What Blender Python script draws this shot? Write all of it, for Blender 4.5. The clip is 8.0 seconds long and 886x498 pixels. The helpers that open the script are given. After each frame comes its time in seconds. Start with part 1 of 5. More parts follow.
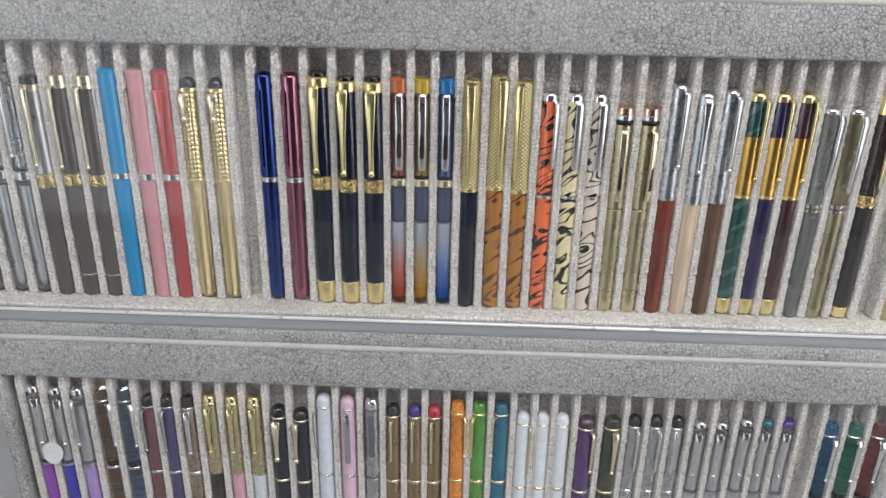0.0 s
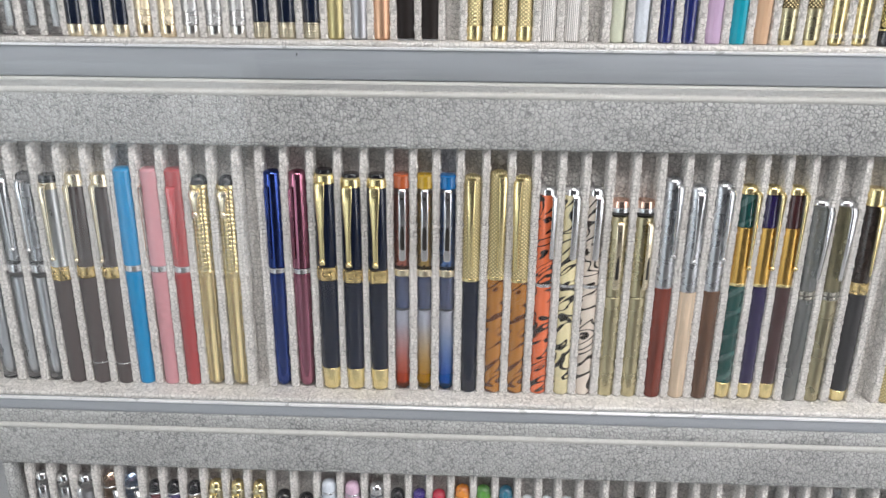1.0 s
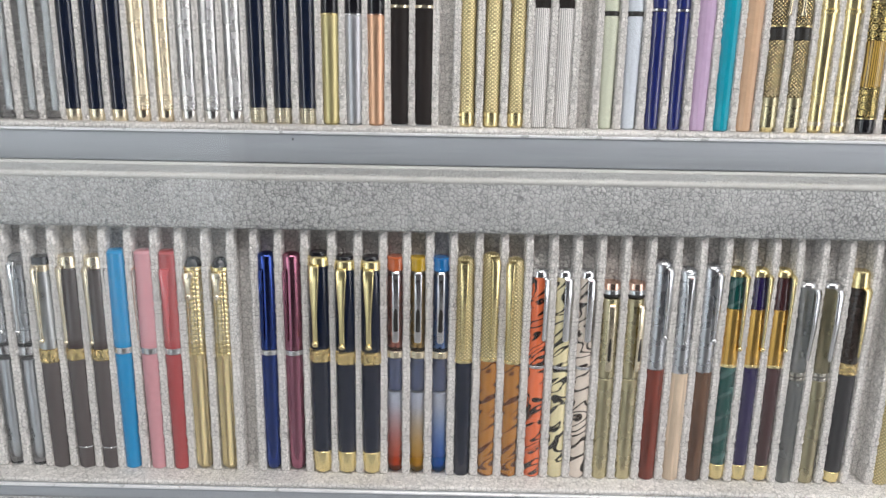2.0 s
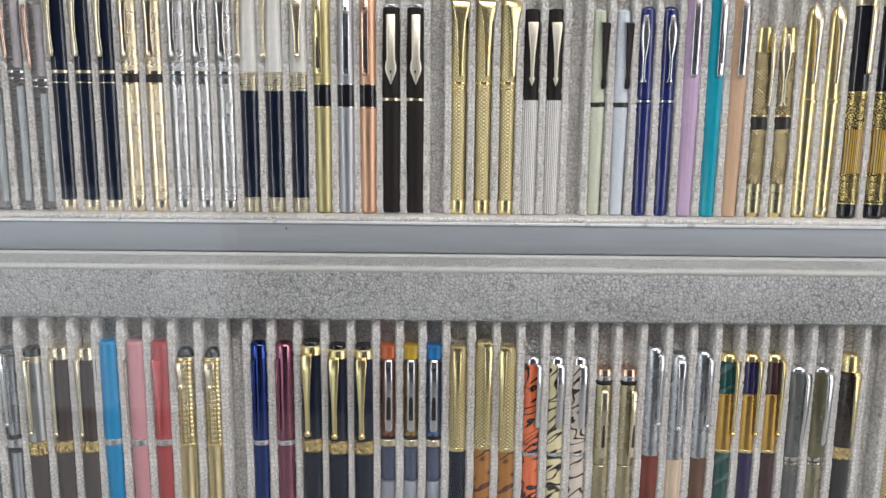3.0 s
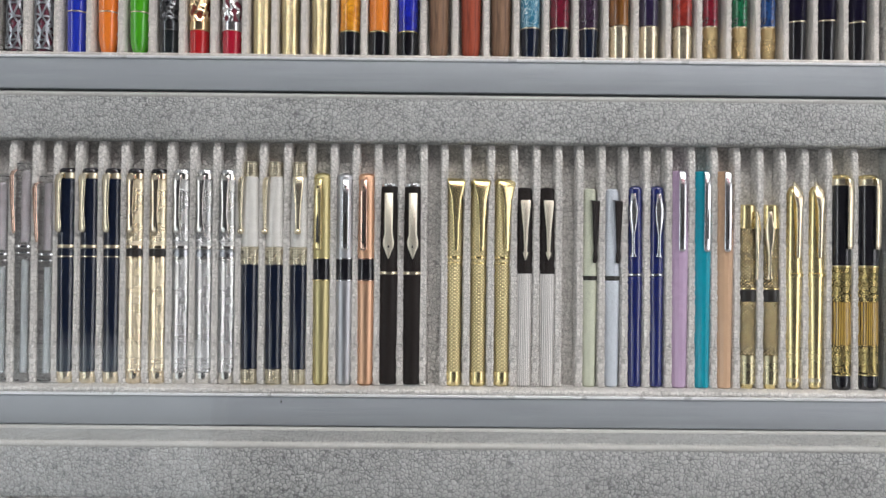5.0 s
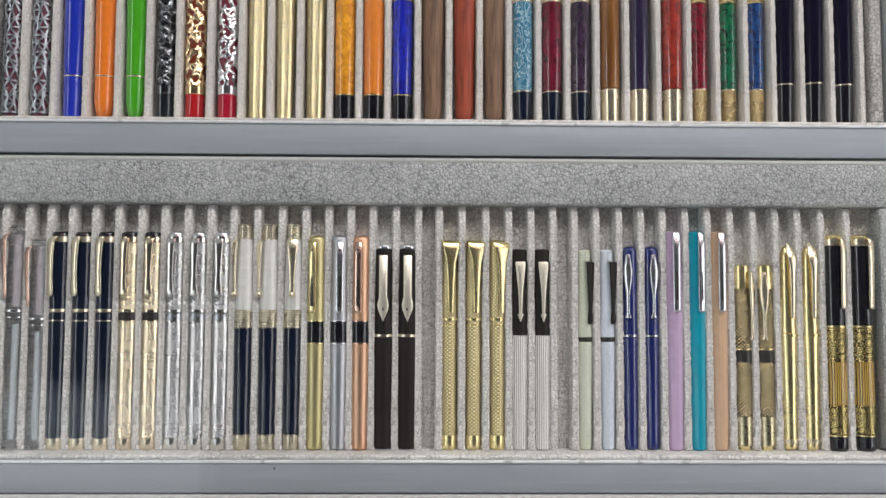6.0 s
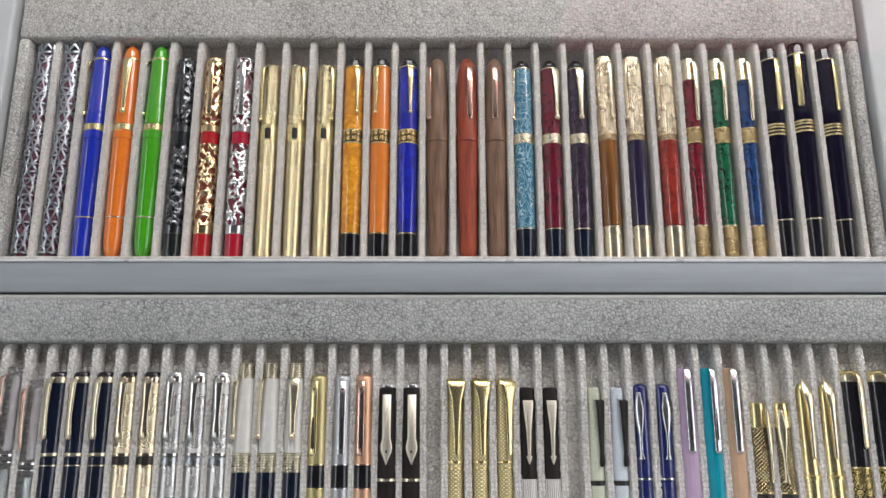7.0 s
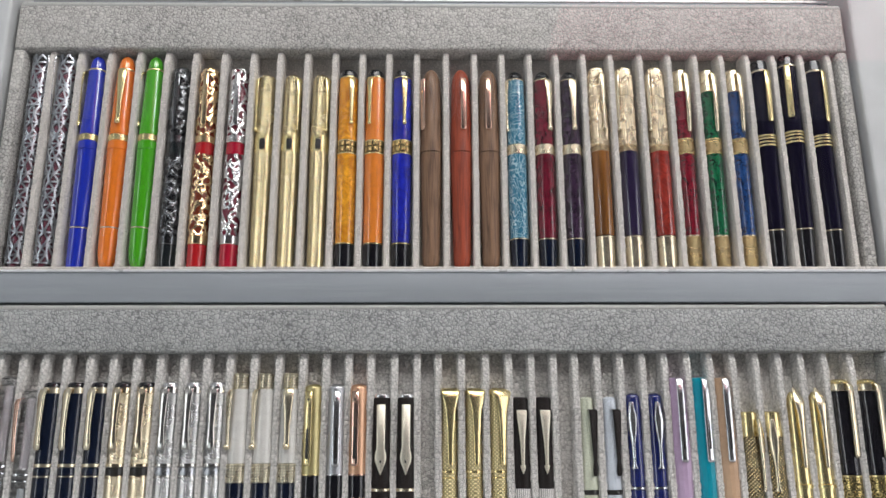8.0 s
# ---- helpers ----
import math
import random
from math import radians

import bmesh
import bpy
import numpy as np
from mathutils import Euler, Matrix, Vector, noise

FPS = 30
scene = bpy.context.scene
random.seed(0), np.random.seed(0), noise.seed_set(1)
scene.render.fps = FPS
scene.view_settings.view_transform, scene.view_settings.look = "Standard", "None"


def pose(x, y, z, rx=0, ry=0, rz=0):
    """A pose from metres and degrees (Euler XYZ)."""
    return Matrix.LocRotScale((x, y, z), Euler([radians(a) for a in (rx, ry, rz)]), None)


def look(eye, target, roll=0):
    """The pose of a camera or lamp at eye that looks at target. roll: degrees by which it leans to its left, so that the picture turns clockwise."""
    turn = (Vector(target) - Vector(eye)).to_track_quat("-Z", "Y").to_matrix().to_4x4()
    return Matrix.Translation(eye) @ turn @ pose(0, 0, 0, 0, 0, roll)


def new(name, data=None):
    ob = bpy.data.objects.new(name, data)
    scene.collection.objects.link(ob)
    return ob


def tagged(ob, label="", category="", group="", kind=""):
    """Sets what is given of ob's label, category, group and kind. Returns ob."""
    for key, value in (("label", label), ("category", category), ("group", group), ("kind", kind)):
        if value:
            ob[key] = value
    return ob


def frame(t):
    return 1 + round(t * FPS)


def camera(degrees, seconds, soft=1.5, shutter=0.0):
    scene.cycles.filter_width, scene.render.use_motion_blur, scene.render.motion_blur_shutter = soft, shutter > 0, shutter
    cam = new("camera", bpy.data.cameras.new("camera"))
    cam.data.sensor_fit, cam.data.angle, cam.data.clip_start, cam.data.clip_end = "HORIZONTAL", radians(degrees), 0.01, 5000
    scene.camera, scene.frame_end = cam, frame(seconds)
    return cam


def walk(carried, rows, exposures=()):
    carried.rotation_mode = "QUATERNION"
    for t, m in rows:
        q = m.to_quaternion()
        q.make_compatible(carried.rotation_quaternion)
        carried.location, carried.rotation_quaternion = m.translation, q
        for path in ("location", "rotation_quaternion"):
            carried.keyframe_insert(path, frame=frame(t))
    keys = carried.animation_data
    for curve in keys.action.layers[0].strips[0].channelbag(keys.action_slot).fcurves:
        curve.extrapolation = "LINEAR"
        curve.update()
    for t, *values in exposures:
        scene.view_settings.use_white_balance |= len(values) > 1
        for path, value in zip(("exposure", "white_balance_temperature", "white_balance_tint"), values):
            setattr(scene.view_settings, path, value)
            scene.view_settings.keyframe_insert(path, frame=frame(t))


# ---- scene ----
cam = camera(60.0, 8.0, soft=1.5)
PATH = [
    (0, (0.0242, -0.4984, 0.0070), (0.0013, 0.4229, -0.3813), 1.23),
    (0.5, (0.0252, -0.5018, 0.0190), (0.0001, 0.4272, -0.3502), 0.95),
    (1, (0.0261, -0.5020, 0.0340), (-0.0062, 0.4428, -0.2920), 0.60),
    (2.5, (0.0173, -0.5032, 0.0504), (0.0146, 0.4756, -0.1545), 0.90),
    (3, (0.0190, -0.5035, 0.0637), (0.0170, 0.4820, -0.1060), 0.54),
    (3.5, (0.0218, -0.5023, 0.0739), (0.0234, 0.4868, -0.0737), 0.18),
    (4, (0.0198, -0.5036, 0.0788), (0.0189, 0.4898, -0.0354), 0.37),
    (4.5, (0.0185, -0.5076, 0.0900), (0.0181, 0.4900, 0.0201), 0.36),
    (5, (0.0169, -0.5064, 0.0834), (0.0220, 0.4934, 0.0977), 0.55),
    (6.5, (0.0144, -0.5060, 0.1031), (0.0323, 0.4856, 0.2313), 0.10),
    (7, (0.0166, -0.5018, 0.0995), (0.0222, 0.4688, 0.3398), -0.05),
    (7.5, (0.0155, -0.5000, 0.1027), (0.0360, 0.4647, 0.3654), -0.19),
    (8, (0.0159, -0.5049, 0.1011), (0.0307, 0.4635, 0.3500), -0.21),
]
walk(cam, [(t, look(eye, target, roll)) for t, eye, target, roll in PATH],
     [(0.0, -0.02), (1.0, 0.2), (2.5, 0.0), (3.0, -0.1), (3.5, -0.13), (5.0, -0.2), (6.5, -0.24), (8.0, -0.32)])

# ---- light ----
world = bpy.data.worlds.new("room_air")
scene.world = world
world.use_nodes = True
world.node_tree.nodes["Background"].inputs[0].default_value = (0.80, 0.88, 1.0, 1)
world.node_tree.nodes["Background"].inputs[1].default_value = 0.25


def area_lamp(name, eye, target, sx, sy, watts, colour):
    d = bpy.data.lights.new(name, "AREA")
    d.shape, d.size, d.size_y, d.energy, d.color = "RECTANGLE", sx, sy, watts, colour
    ob = new(name, d)
    ob.matrix_world = look(eye, target)
    return ob


area_lamp("ceiling_lamp", (0.45, -0.85, 1.42), (0.45, 0.0, 0.35), 1.6, 0.4, 13, (1.0, 0.97, 0.92))
area_lamp("ceiling_lamp", (0.7, -1.28, 1.42), (0.7, 0.0, -0.3), 2.2, 0.4, 25, (0.98, 0.985, 0.99))
# unseen lamp before the rear wall, added for haze low left in the glass
area_lamp("haze_lamp", (-1.65, -2.86, -0.72), (-1.65, 0.0, -0.72), 1.55, 0.9, 5.5, (0.86, 0.95, 1.0))
# side lamps added for streaks and fill on the pens; no windows there
area_lamp("side_streak_lamp", (-2.46, -2.35, 0.35), (0.0, -2.35, 0.35), 0.9, 2.1, 20, (0.92, 0.97, 1.0))
area_lamp("side_streak_lamp", (2.46, -1.85, 0.1), (0.0, -1.85, 0.1), 1.7, 2.1, 27, (0.97, 0.97, 1.0))
# unseen lamp added for the pink tint upper right in the glass
area_lamp("pink_tint_lamp", (1.08, -2.05, 1.47), (1.08, -2.05, 0.0), 1.3, 0.5, 2.6, (1.0, 0.26, 0.32))


# ---- materials ----
def mat(name):
    m = bpy.data.materials.new(name)
    m.use_nodes = True
    nt = m.node_tree
    return m, nt, nt.nodes["Principled BSDF"]


def node(nt, kind, **kw):
    n = nt.nodes.new(kind)
    for k, v in kw.items():
        if k in ("operation", "feature", "wave_type", "bands_direction", "data_type", "blend_type", "attribute_name", "noise_dimensions", "interpolation_type"):
            if k == "operation":
                n.operation = v
            elif k == "feature":
                n.feature = v
            elif k == "wave_type":
                n.wave_type = v
            elif k == "bands_direction":
                n.bands_direction = v
            elif k == "data_type":
                n.data_type = v
            elif k == "blend_type":
                n.blend_type = v
            elif k == "attribute_name":
                n.attribute_name = v
        else:
            n.inputs[k.replace("_", " ")].default_value = v
    return n


def ramp(nt, src, stops):
    r = nt.nodes.new("ShaderNodeValToRGB")
    e = r.color_ramp.elements
    while len(e) < len(stops):
        e.new(0.5)
    for el, (p, c) in zip(e, stops):
        el.position = p
        el.color = (*c, 1) if len(c) == 3 else c
    nt.links.new(src, r.inputs[0])
    return r.outputs[0]


def grey(v):
    return (v, v, v)


def bump(nt, src, b, strength, dist):
    n = node(nt, "ShaderNodeBump", Strength=strength, Distance=dist)
    nt.links.new(src, n.inputs["Height"])
    nt.links.new(n.outputs[0], b.inputs["Normal"])
    return n


def coords(nt, kind="Object", scale=(1, 1, 1)):
    tc = nt.nodes.new("ShaderNodeTexCoord")
    mp = node(nt, "ShaderNodeMapping", Scale=scale)
    nt.links.new(tc.outputs[kind], mp.inputs[0])
    return mp.outputs[0]


def tex(nt, kind, vec, **kw):
    n = node(nt, kind, **kw)
    nt.links.new(vec, n.inputs["Vector"])
    return n


def shade(c, k):
    return tuple(min(1, x * k) for x in c)


def crackle(name, cell, light, dark, depth, joint_at=(0.03, 0.10)):
    """Pebbled, crackled leatherette: pale uneven cells, dark joints that widen and fade."""
    m, nt, b = mat(name)
    v = coords(nt)
    cur = v
    # bend the cells at two scales
    for scale, reach in ((95.0, 0.0030), (420.0, 0.0012)):
        warp = tex(nt, "ShaderNodeTexNoise", v, Scale=scale, Detail=2.0)
        off = node(nt, "ShaderNodeVectorMath", operation="MULTIPLY_ADD")
        nt.links.new(warp.outputs["Color"], off.inputs[0])
        off.inputs[1].default_value = (reach, reach, reach)
        nt.links.new(cur, off.inputs[2])
        cur = off.outputs[0]
    vo = tex(nt, "ShaderNodeTexVoronoi", cur, feature="DISTANCE_TO_EDGE", Scale=1.0 / cell, Randomness=0.8)
    cellid = tex(nt, "ShaderNodeTexVoronoi", cur, Scale=1.0 / cell, Randomness=0.8)
    big = tex(nt, "ShaderNodeTexNoise", v, Scale=13.0, Detail=4.0)
    mid = tex(nt, "ShaderNodeTexNoise", v, Scale=260.0, Detail=2.0)
    fine = tex(nt, "ShaderNodeTexNoise", v, Scale=1700.0, Detail=3.0)
    # joints narrow and widen along their run
    wob = node(nt, "ShaderNodeMath", operation="MULTIPLY_ADD")
    nt.links.new(mid.outputs["Fac"], wob.inputs[0])
    wob.inputs[1].default_value = -0.12
    nt.links.new(vo.outputs["Distance"], wob.inputs[2])
    dist = node(nt, "ShaderNodeMath", operation="ADD")
    nt.links.new(wob.outputs[0], dist.inputs[0])
    dist.inputs[1].default_value = 0.062
    joint = ramp(nt, dist.outputs[0], [(0.0, grey(0)), (joint_at[0], grey(0.2)), (joint_at[1], grey(1))])
    patch = ramp(nt, big.outputs["Fac"], [(0.34, grey(0.2)), (0.64, grey(1))])
    amount = node(nt, "ShaderNodeMix", data_type="FLOAT")
    nt.links.new(patch, amount.inputs[0])
    amount.inputs[2].default_value = 0.9
    amount.inputs[3].default_value = 0.62
    inv = node(nt, "ShaderNodeMath", operation="SUBTRACT")
    inv.inputs[0].default_value = 1.0
    nt.links.new(joint, inv.inputs[1])
    k = node(nt, "ShaderNodeMath", operation="MULTIPLY")
    nt.links.new(inv.outputs[0], k.inputs[0])
    nt.links.new(amount.outputs[0], k.inputs[1])
    sep = nt.nodes.new("ShaderNodeSeparateColor")
    nt.links.new(cellid.outputs["Color"], sep.inputs[0])
    mixf = node(nt, "ShaderNodeMath", operation="MULTIPLY_ADD")
    nt.links.new(sep.outputs[0], mixf.inputs[0])
    mixf.inputs[1].default_value = 0.5
    nt.links.new(fine.outputs["Fac"], mixf.inputs[2])
    tone = ramp(nt, mixf.outputs[0], [(0.3, shade(light, 0.84)), (1.05, shade(light, 1.14))])
    stain = node(nt, "ShaderNodeMix", data_type="RGBA", blend_type="MULTIPLY")
    stain.inputs[0].default_value = 0.22
    nt.links.new(tone, stain.inputs[6])
    nt.links.new(patch, stain.inputs[7])
    col = node(nt, "ShaderNodeMix", data_type="RGBA")
    nt.links.new(k.outputs[0], col.inputs[0])
    nt.links.new(stain.outputs[2], col.inputs[6])
    col.inputs[7].default_value = (*dark, 1)
    nt.links.new(col.outputs[2], b.inputs["Base Color"])
    b.inputs["Roughness"].default_value = 0.6
    b.inputs["Specular IOR Level"].default_value = 0.35
    dome = ramp(nt, dist.outputs[0], [(0.0, grey(0)), (joint_at[1], grey(0.7)), (0.42, grey(1))])
    add = node(nt, "ShaderNodeMath", operation="MULTIPLY_ADD")
    nt.links.new(fine.outputs["Fac"], add.inputs[0])
    add.inputs[1].default_value = 0.25
    nt.links.new(dome, add.inputs[2])
    bump(nt, add.outputs[0], b, 0.9, depth)
    return m


def painted(name, colour, rough=0.45, grain=60.0, metal=0.0, streak=False):
    m, nt, b = mat(name)
    v = coords(nt, "Object", (1.5, 40, 40) if streak else (1, 1, 1))
    n = tex(nt, "ShaderNodeTexNoise", v, Scale=grain, Detail=5.0)
    big = tex(nt, "ShaderNodeTexNoise", coords(nt), Scale=7.0, Detail=3.0)
    mx = node(nt, "ShaderNodeMath", operation="MULTIPLY_ADD")
    nt.links.new(big.outputs["Fac"], mx.inputs[0])
    mx.inputs[1].default_value = 0.5
    nt.links.new(n.outputs["Fac"], mx.inputs[2])
    nt.links.new(ramp(nt, mx.outputs[0], [(0.35, shade(colour, 0.86)), (1.0, shade(colour, 1.1))]), b.inputs["Base Color"])
    b.inputs["Metallic"].default_value = metal
    nt.links.new(ramp(nt, n.outputs["Fac"], [(0.2, grey(rough * 0.8)), (0.8, grey(min(1, rough * 1.2)))]), b.inputs["Roughness"])
    bump(nt, n.outputs["Fac"], b, 0.15, 0.0004)
    return m


_mats = {}


def kept(fn):
    def get(*a, **k):
        key = (fn, a, tuple(sorted(k.items())))
        if key not in _mats:
            _mats[key] = fn(*a, **k)
        return _mats[key]
    return get


@kept
def metal(name, colour, rough=0.16, pattern="", size=1.0, dark=0.35):
    """Plated metal; patterns are engraved in millimetres along the surface."""
    m, nt, b = mat(name)
    b.inputs["Metallic"].default_value = 1.0
    uv = coords(nt, "UV")
    n = tex(nt, "ShaderNodeTexNoise", uv, Scale=0.07, Detail=2.0)
    nt.links.new(ramp(nt, n.outputs["Fac"], [(0.3, grey(rough * 0.85)), (0.75, grey(rough * 1.25))]), b.inputs["Roughness"])
    if not pattern:
        nt.links.new(ramp(nt, n.outputs["Fac"], [(0.3, shade(colour, 0.92)), (0.7, colour)]), b.inputs["Base Color"])
        return m
    if pattern == "weave":
        w1 = tex(nt, "ShaderNodeTexWave", coords(nt, "UV", (1, 1, 1)), Scale=0.34 / size, Distortion=0.0, bands_direction="DIAGONAL")
        w2 = tex(nt, "ShaderNodeTexWave", coords(nt, "UV", (-1, 1, 1)), Scale=0.34 / size, Distortion=0.0, bands_direction="DIAGONAL")
        mul = node(nt, "ShaderNodeMath", operation="MULTIPLY")
        nt.links.new(w1.outputs["Fac"], mul.inputs[0])
        nt.links.new(w2.outputs["Fac"], mul.inputs[1])
        h = mul.outputs[0]
    elif pattern == "chevron":
        sep = nt.nodes.new("ShaderNodeSeparateXYZ")
        nt.links.new(uv, sep.inputs[0])
        pp = node(nt, "ShaderNodeMath", operation="PINGPONG")
        nt.links.new(sep.outputs[0], pp.inputs[0])
        pp.inputs[1].default_value = 2.2 * size
        ad = node(nt, "ShaderNodeMath", operation="ADD")
        nt.links.new(pp.outputs[0], ad.inputs[0])
        nt.links.new(sep.outputs[1], ad.inputs[1])
        sn = node(nt, "ShaderNodeMath", operation="SINE")
        ml = node(nt, "ShaderNodeMath", operation="MULTIPLY")
        nt.links.new(ad.outputs[0], ml.inputs[0])
        ml.inputs[1].default_value = 3.4 / size
        nt.links.new(ml.outputs[0], sn.inputs[0])
        h2 = node(nt, "ShaderNodeMath", operation="MULTIPLY_ADD")
        nt.links.new(sn.outputs[0], h2.inputs[0])
        h2.inputs[1].default_value = 0.5
        h2.inputs[2].default_value = 0.5
        h = h2.outputs[0]
    elif pattern == "ribs":
        w = tex(nt, "ShaderNodeTexWave", uv, Scale=0.32 / size, bands_direction="X")
        h = w.outputs["Fac"]
    elif pattern == "rings":
        w = tex(nt, "ShaderNodeTexWave", uv, Scale=0.3 / size, bands_direction="Y")
        h = w.outputs["Fac"]
    elif pattern == "bark":
        w = tex(nt, "ShaderNodeTexWave", coords(nt, "UV", (1, 0.22, 1)), Scale=0.2 / size, Distortion=9.0, Detail=3.0, bands_direction="X")
        h = w.outputs["Fac"]
    elif pattern == "scroll":
        # curls in rows: rings on a square grid with dots between them
        vo = tex(nt, "ShaderNodeTexVoronoi", uv, Scale=0.26 / size, Randomness=0.0)
        h1 = ramp(nt, vo.outputs["Distance"], [(0.13, grey(1)), (0.17, grey(0)), (0.24, grey(0)), (0.28, grey(1)), (0.42, grey(1)), (0.46, grey(0)), (0.56, grey(0)), (0.60, grey(1))])
        brk = tex(nt, "ShaderNodeTexNoise", uv, Scale=0.55 / size, Detail=1.0)
        h2 = ramp(nt, brk.outputs["Fac"], [(0.36, grey(0)), (0.42, grey(1))])
        mm = node(nt, "ShaderNodeMath", operation="MULTIPLY")
        nt.links.new(h1, mm.inputs[0])
        nt.links.new(h2, mm.inputs[1])
        h = mm.outputs[0]
    elif pattern == "mesh":
        vo = tex(nt, "ShaderNodeTexVoronoi", coords(nt, "UV", (1, 1, 1)), feature="DISTANCE_TO_EDGE", Scale=0.55 / size, Randomness=0.12)
        h = ramp(nt, vo.outputs["Distance"], [(0.08, grey(0)), (0.3, grey(1))])
    else:
        vo = tex(nt, "ShaderNodeTexVoronoi", uv, feature="SMOOTH_F1", Scale=0.42 / size, Randomness=1.0)
        w = tex(nt, "ShaderNodeTexNoise", uv, Scale=0.7 / size, Detail=2.0, Distortion=2.5)
        mm = node(nt, "ShaderNodeMath", operation="MULTIPLY")
        nt.links.new(vo.outputs["Distance"], mm.inputs[0])
        nt.links.new(w.outputs["Fac"], mm.inputs[1])
        h = ramp(nt, mm.outputs[0], [(0.12, grey(0)), (0.24, grey(1))])
    nt.links.new(ramp(nt, h, [(0.15, shade(colour, dark)), (0.6, colour)]), b.inputs["Base Color"])
    bump(nt, h, b, 0.8, 0.0005)
    return m


@kept
def lacquer(name, colour, rough=0.18, coat=0.6, second=None, kind="plain", size=1.0, spec=0.35):
    """Lacquer or resin with depth: plain, marbled, pearled, veined, striped or wooden."""
    m, nt, b = mat(name)
    uv = coords(nt, "Object", (1000, 1000, 1000))
    second = second or shade(colour, 0.75)
    if kind == "plain":
        n = tex(nt, "ShaderNodeTexNoise", uv, Scale=0.25, Detail=4.0)
        c = ramp(nt, n.outputs["Fac"], [(0.3, shade(colour, 0.92)), (0.7, shade(colour, 1.06))])
    elif kind == "marble":
        n = tex(nt, "ShaderNodeTexNoise", uv, Scale=0.22 / size, Detail=5.0, Distortion=2.2)
        c = ramp(nt, n.outputs["Fac"], [(0.36, second), (0.5, colour), (0.66, shade(colour, 1.5))])
    elif kind == "veins":
        # thin pale scratches crossing one another
        lines = []
        for spot, stretch in ((11.0, (1.0, 1.0, 0.35)), (47.0, (0.6, 0.6, 0.7))):
            tc = nt.nodes.new("ShaderNodeTexCoord")
            mp = node(nt, "ShaderNodeMapping", Scale=tuple(1000 * q for q in stretch), Location=(spot, spot, spot), Rotation=(0.5, 0.2 + spot * 0.02, 0.0))
            nt.links.new(tc.outputs["Object"], mp.inputs[0])
            n = tex(nt, "ShaderNodeTexNoise", mp.outputs[0], Scale=0.3 / size, Detail=1.0)
            lines.append(ramp(nt, n.outputs["Fac"], [(0.39, grey(0)), (0.405, grey(1)), (0.42, grey(0)), (0.49, grey(0)), (0.505, grey(1)), (0.52, grey(0)), (0.59, grey(0)), (0.605, grey(1)), (0.62, grey(0))]))
        both = node(nt, "ShaderNodeMath", operation="MAXIMUM")
        nt.links.new(lines[0], both.inputs[0])
        nt.links.new(lines[1], both.inputs[1])
        c = ramp(nt, both.outputs[0], [(0.0, colour), (1.0, second)])
    elif kind == "stripes":
        tc = nt.nodes.new("ShaderNodeTexCoord")
        turn = node(nt, "ShaderNodeMapping", Scale=(1000, 1000, 1000), Rotation=(0.45, 0.6, 0.0))
        nt.links.new(tc.outputs["Object"], turn.inputs[0])
        mp = node(nt, "ShaderNodeMapping", Scale=(0.3, 0.3, 0.85), Location=(colour[0] * 173, colour[1] * 131, colour[2] * 211))
        nt.links.new(turn.outputs[0], mp.inputs[0])
        n = tex(nt, "ShaderNodeTexNoise", mp.outputs[0], Scale=0.19 / size, Detail=1.5, Roughness=0.5, Distortion=0.7)
        c = ramp(nt, n.outputs["Fac"], [(0.30, shade(colour, 1.12)), (0.375, colour), (0.39, second), (0.435, second), (0.45, colour), (0.555, shade(colour, 1.1)), (0.57, second), (0.625, second), (0.64, colour), (0.8, shade(colour, 0.85))])
    elif kind == "twist":
        mp = node(nt, "ShaderNodeMapping", Scale=(1000, 1000, 1000), Rotation=(0.5, 0.55, 0.0))
        tc = nt.nodes.new("ShaderNodeTexCoord")
        nt.links.new(tc.outputs["Object"], mp.inputs[0])
        n = tex(nt, "ShaderNodeTexWave", mp.outputs[0], Scale=0.045 / size, Distortion=1.5, Detail=2.0, Detail_Scale=0.15 / size, bands_direction="Z")
        gate = tex(nt, "ShaderNodeTexNoise", uv, Scale=0.16 / size, Detail=2.0)
        lift = node(nt, "ShaderNodeMath", operation="MULTIPLY_ADD")
        nt.links.new(gate.outputs["Fac"], lift.inputs[0])
        lift.inputs[1].default_value = 0.9
        nt.links.new(n.outputs["Fac"], lift.inputs[2])
        c = ramp(nt, lift.outputs[0], [(0.0, second), (0.56, second), (0.64, colour), (0.9, colour), (1.0, shade(colour, 1.15))])
    elif kind == "wood":
        n = tex(nt, "ShaderNodeTexNoise", coords(nt, "Object", (1000, 1000, 60)), Scale=0.55 / size, Detail=6.0, Distortion=0.6)
        c = ramp(nt, n.outputs["Fac"], [(0.3, second), (0.5, colour), (0.72, shade(colour, 1.35))])
        bump(nt, n.outputs["Fac"], b, 0.2, 0.0002)
    elif kind == "fade":
        # the tint runs out upwards
        sep = nt.nodes.new("ShaderNodeSeparateXYZ")
        nt.links.new(uv, sep.inputs[0])
        rng_ = node(nt, "ShaderNodeMapRange")
        rng_.inputs[1].default_value, rng_.inputs[2].default_value = 6.0, 48.0
        nt.links.new(sep.outputs[2], rng_.inputs[0])
        c = ramp(nt, rng_.outputs[0], [(0.0, colour), (0.55, tuple((p + q) / 2 for p, q in zip(colour, second))), (1.0, second)])
    elif kind == "feather":
        n = tex(nt, "ShaderNodeTexWave", coords(nt, "Object", (1000, 1000, 130)), Scale=0.28, Distortion=5.0, Detail=3.0, Detail_Scale=0.4)
        c = ramp(nt, n.outputs["Fac"], [(0.1, second), (0.35, colour), (0.9, shade(colour, 1.1))])
    else:
        vo = tex(nt, "ShaderNodeTexVoronoi", uv, Scale=1.3 / size, Randomness=1.0)
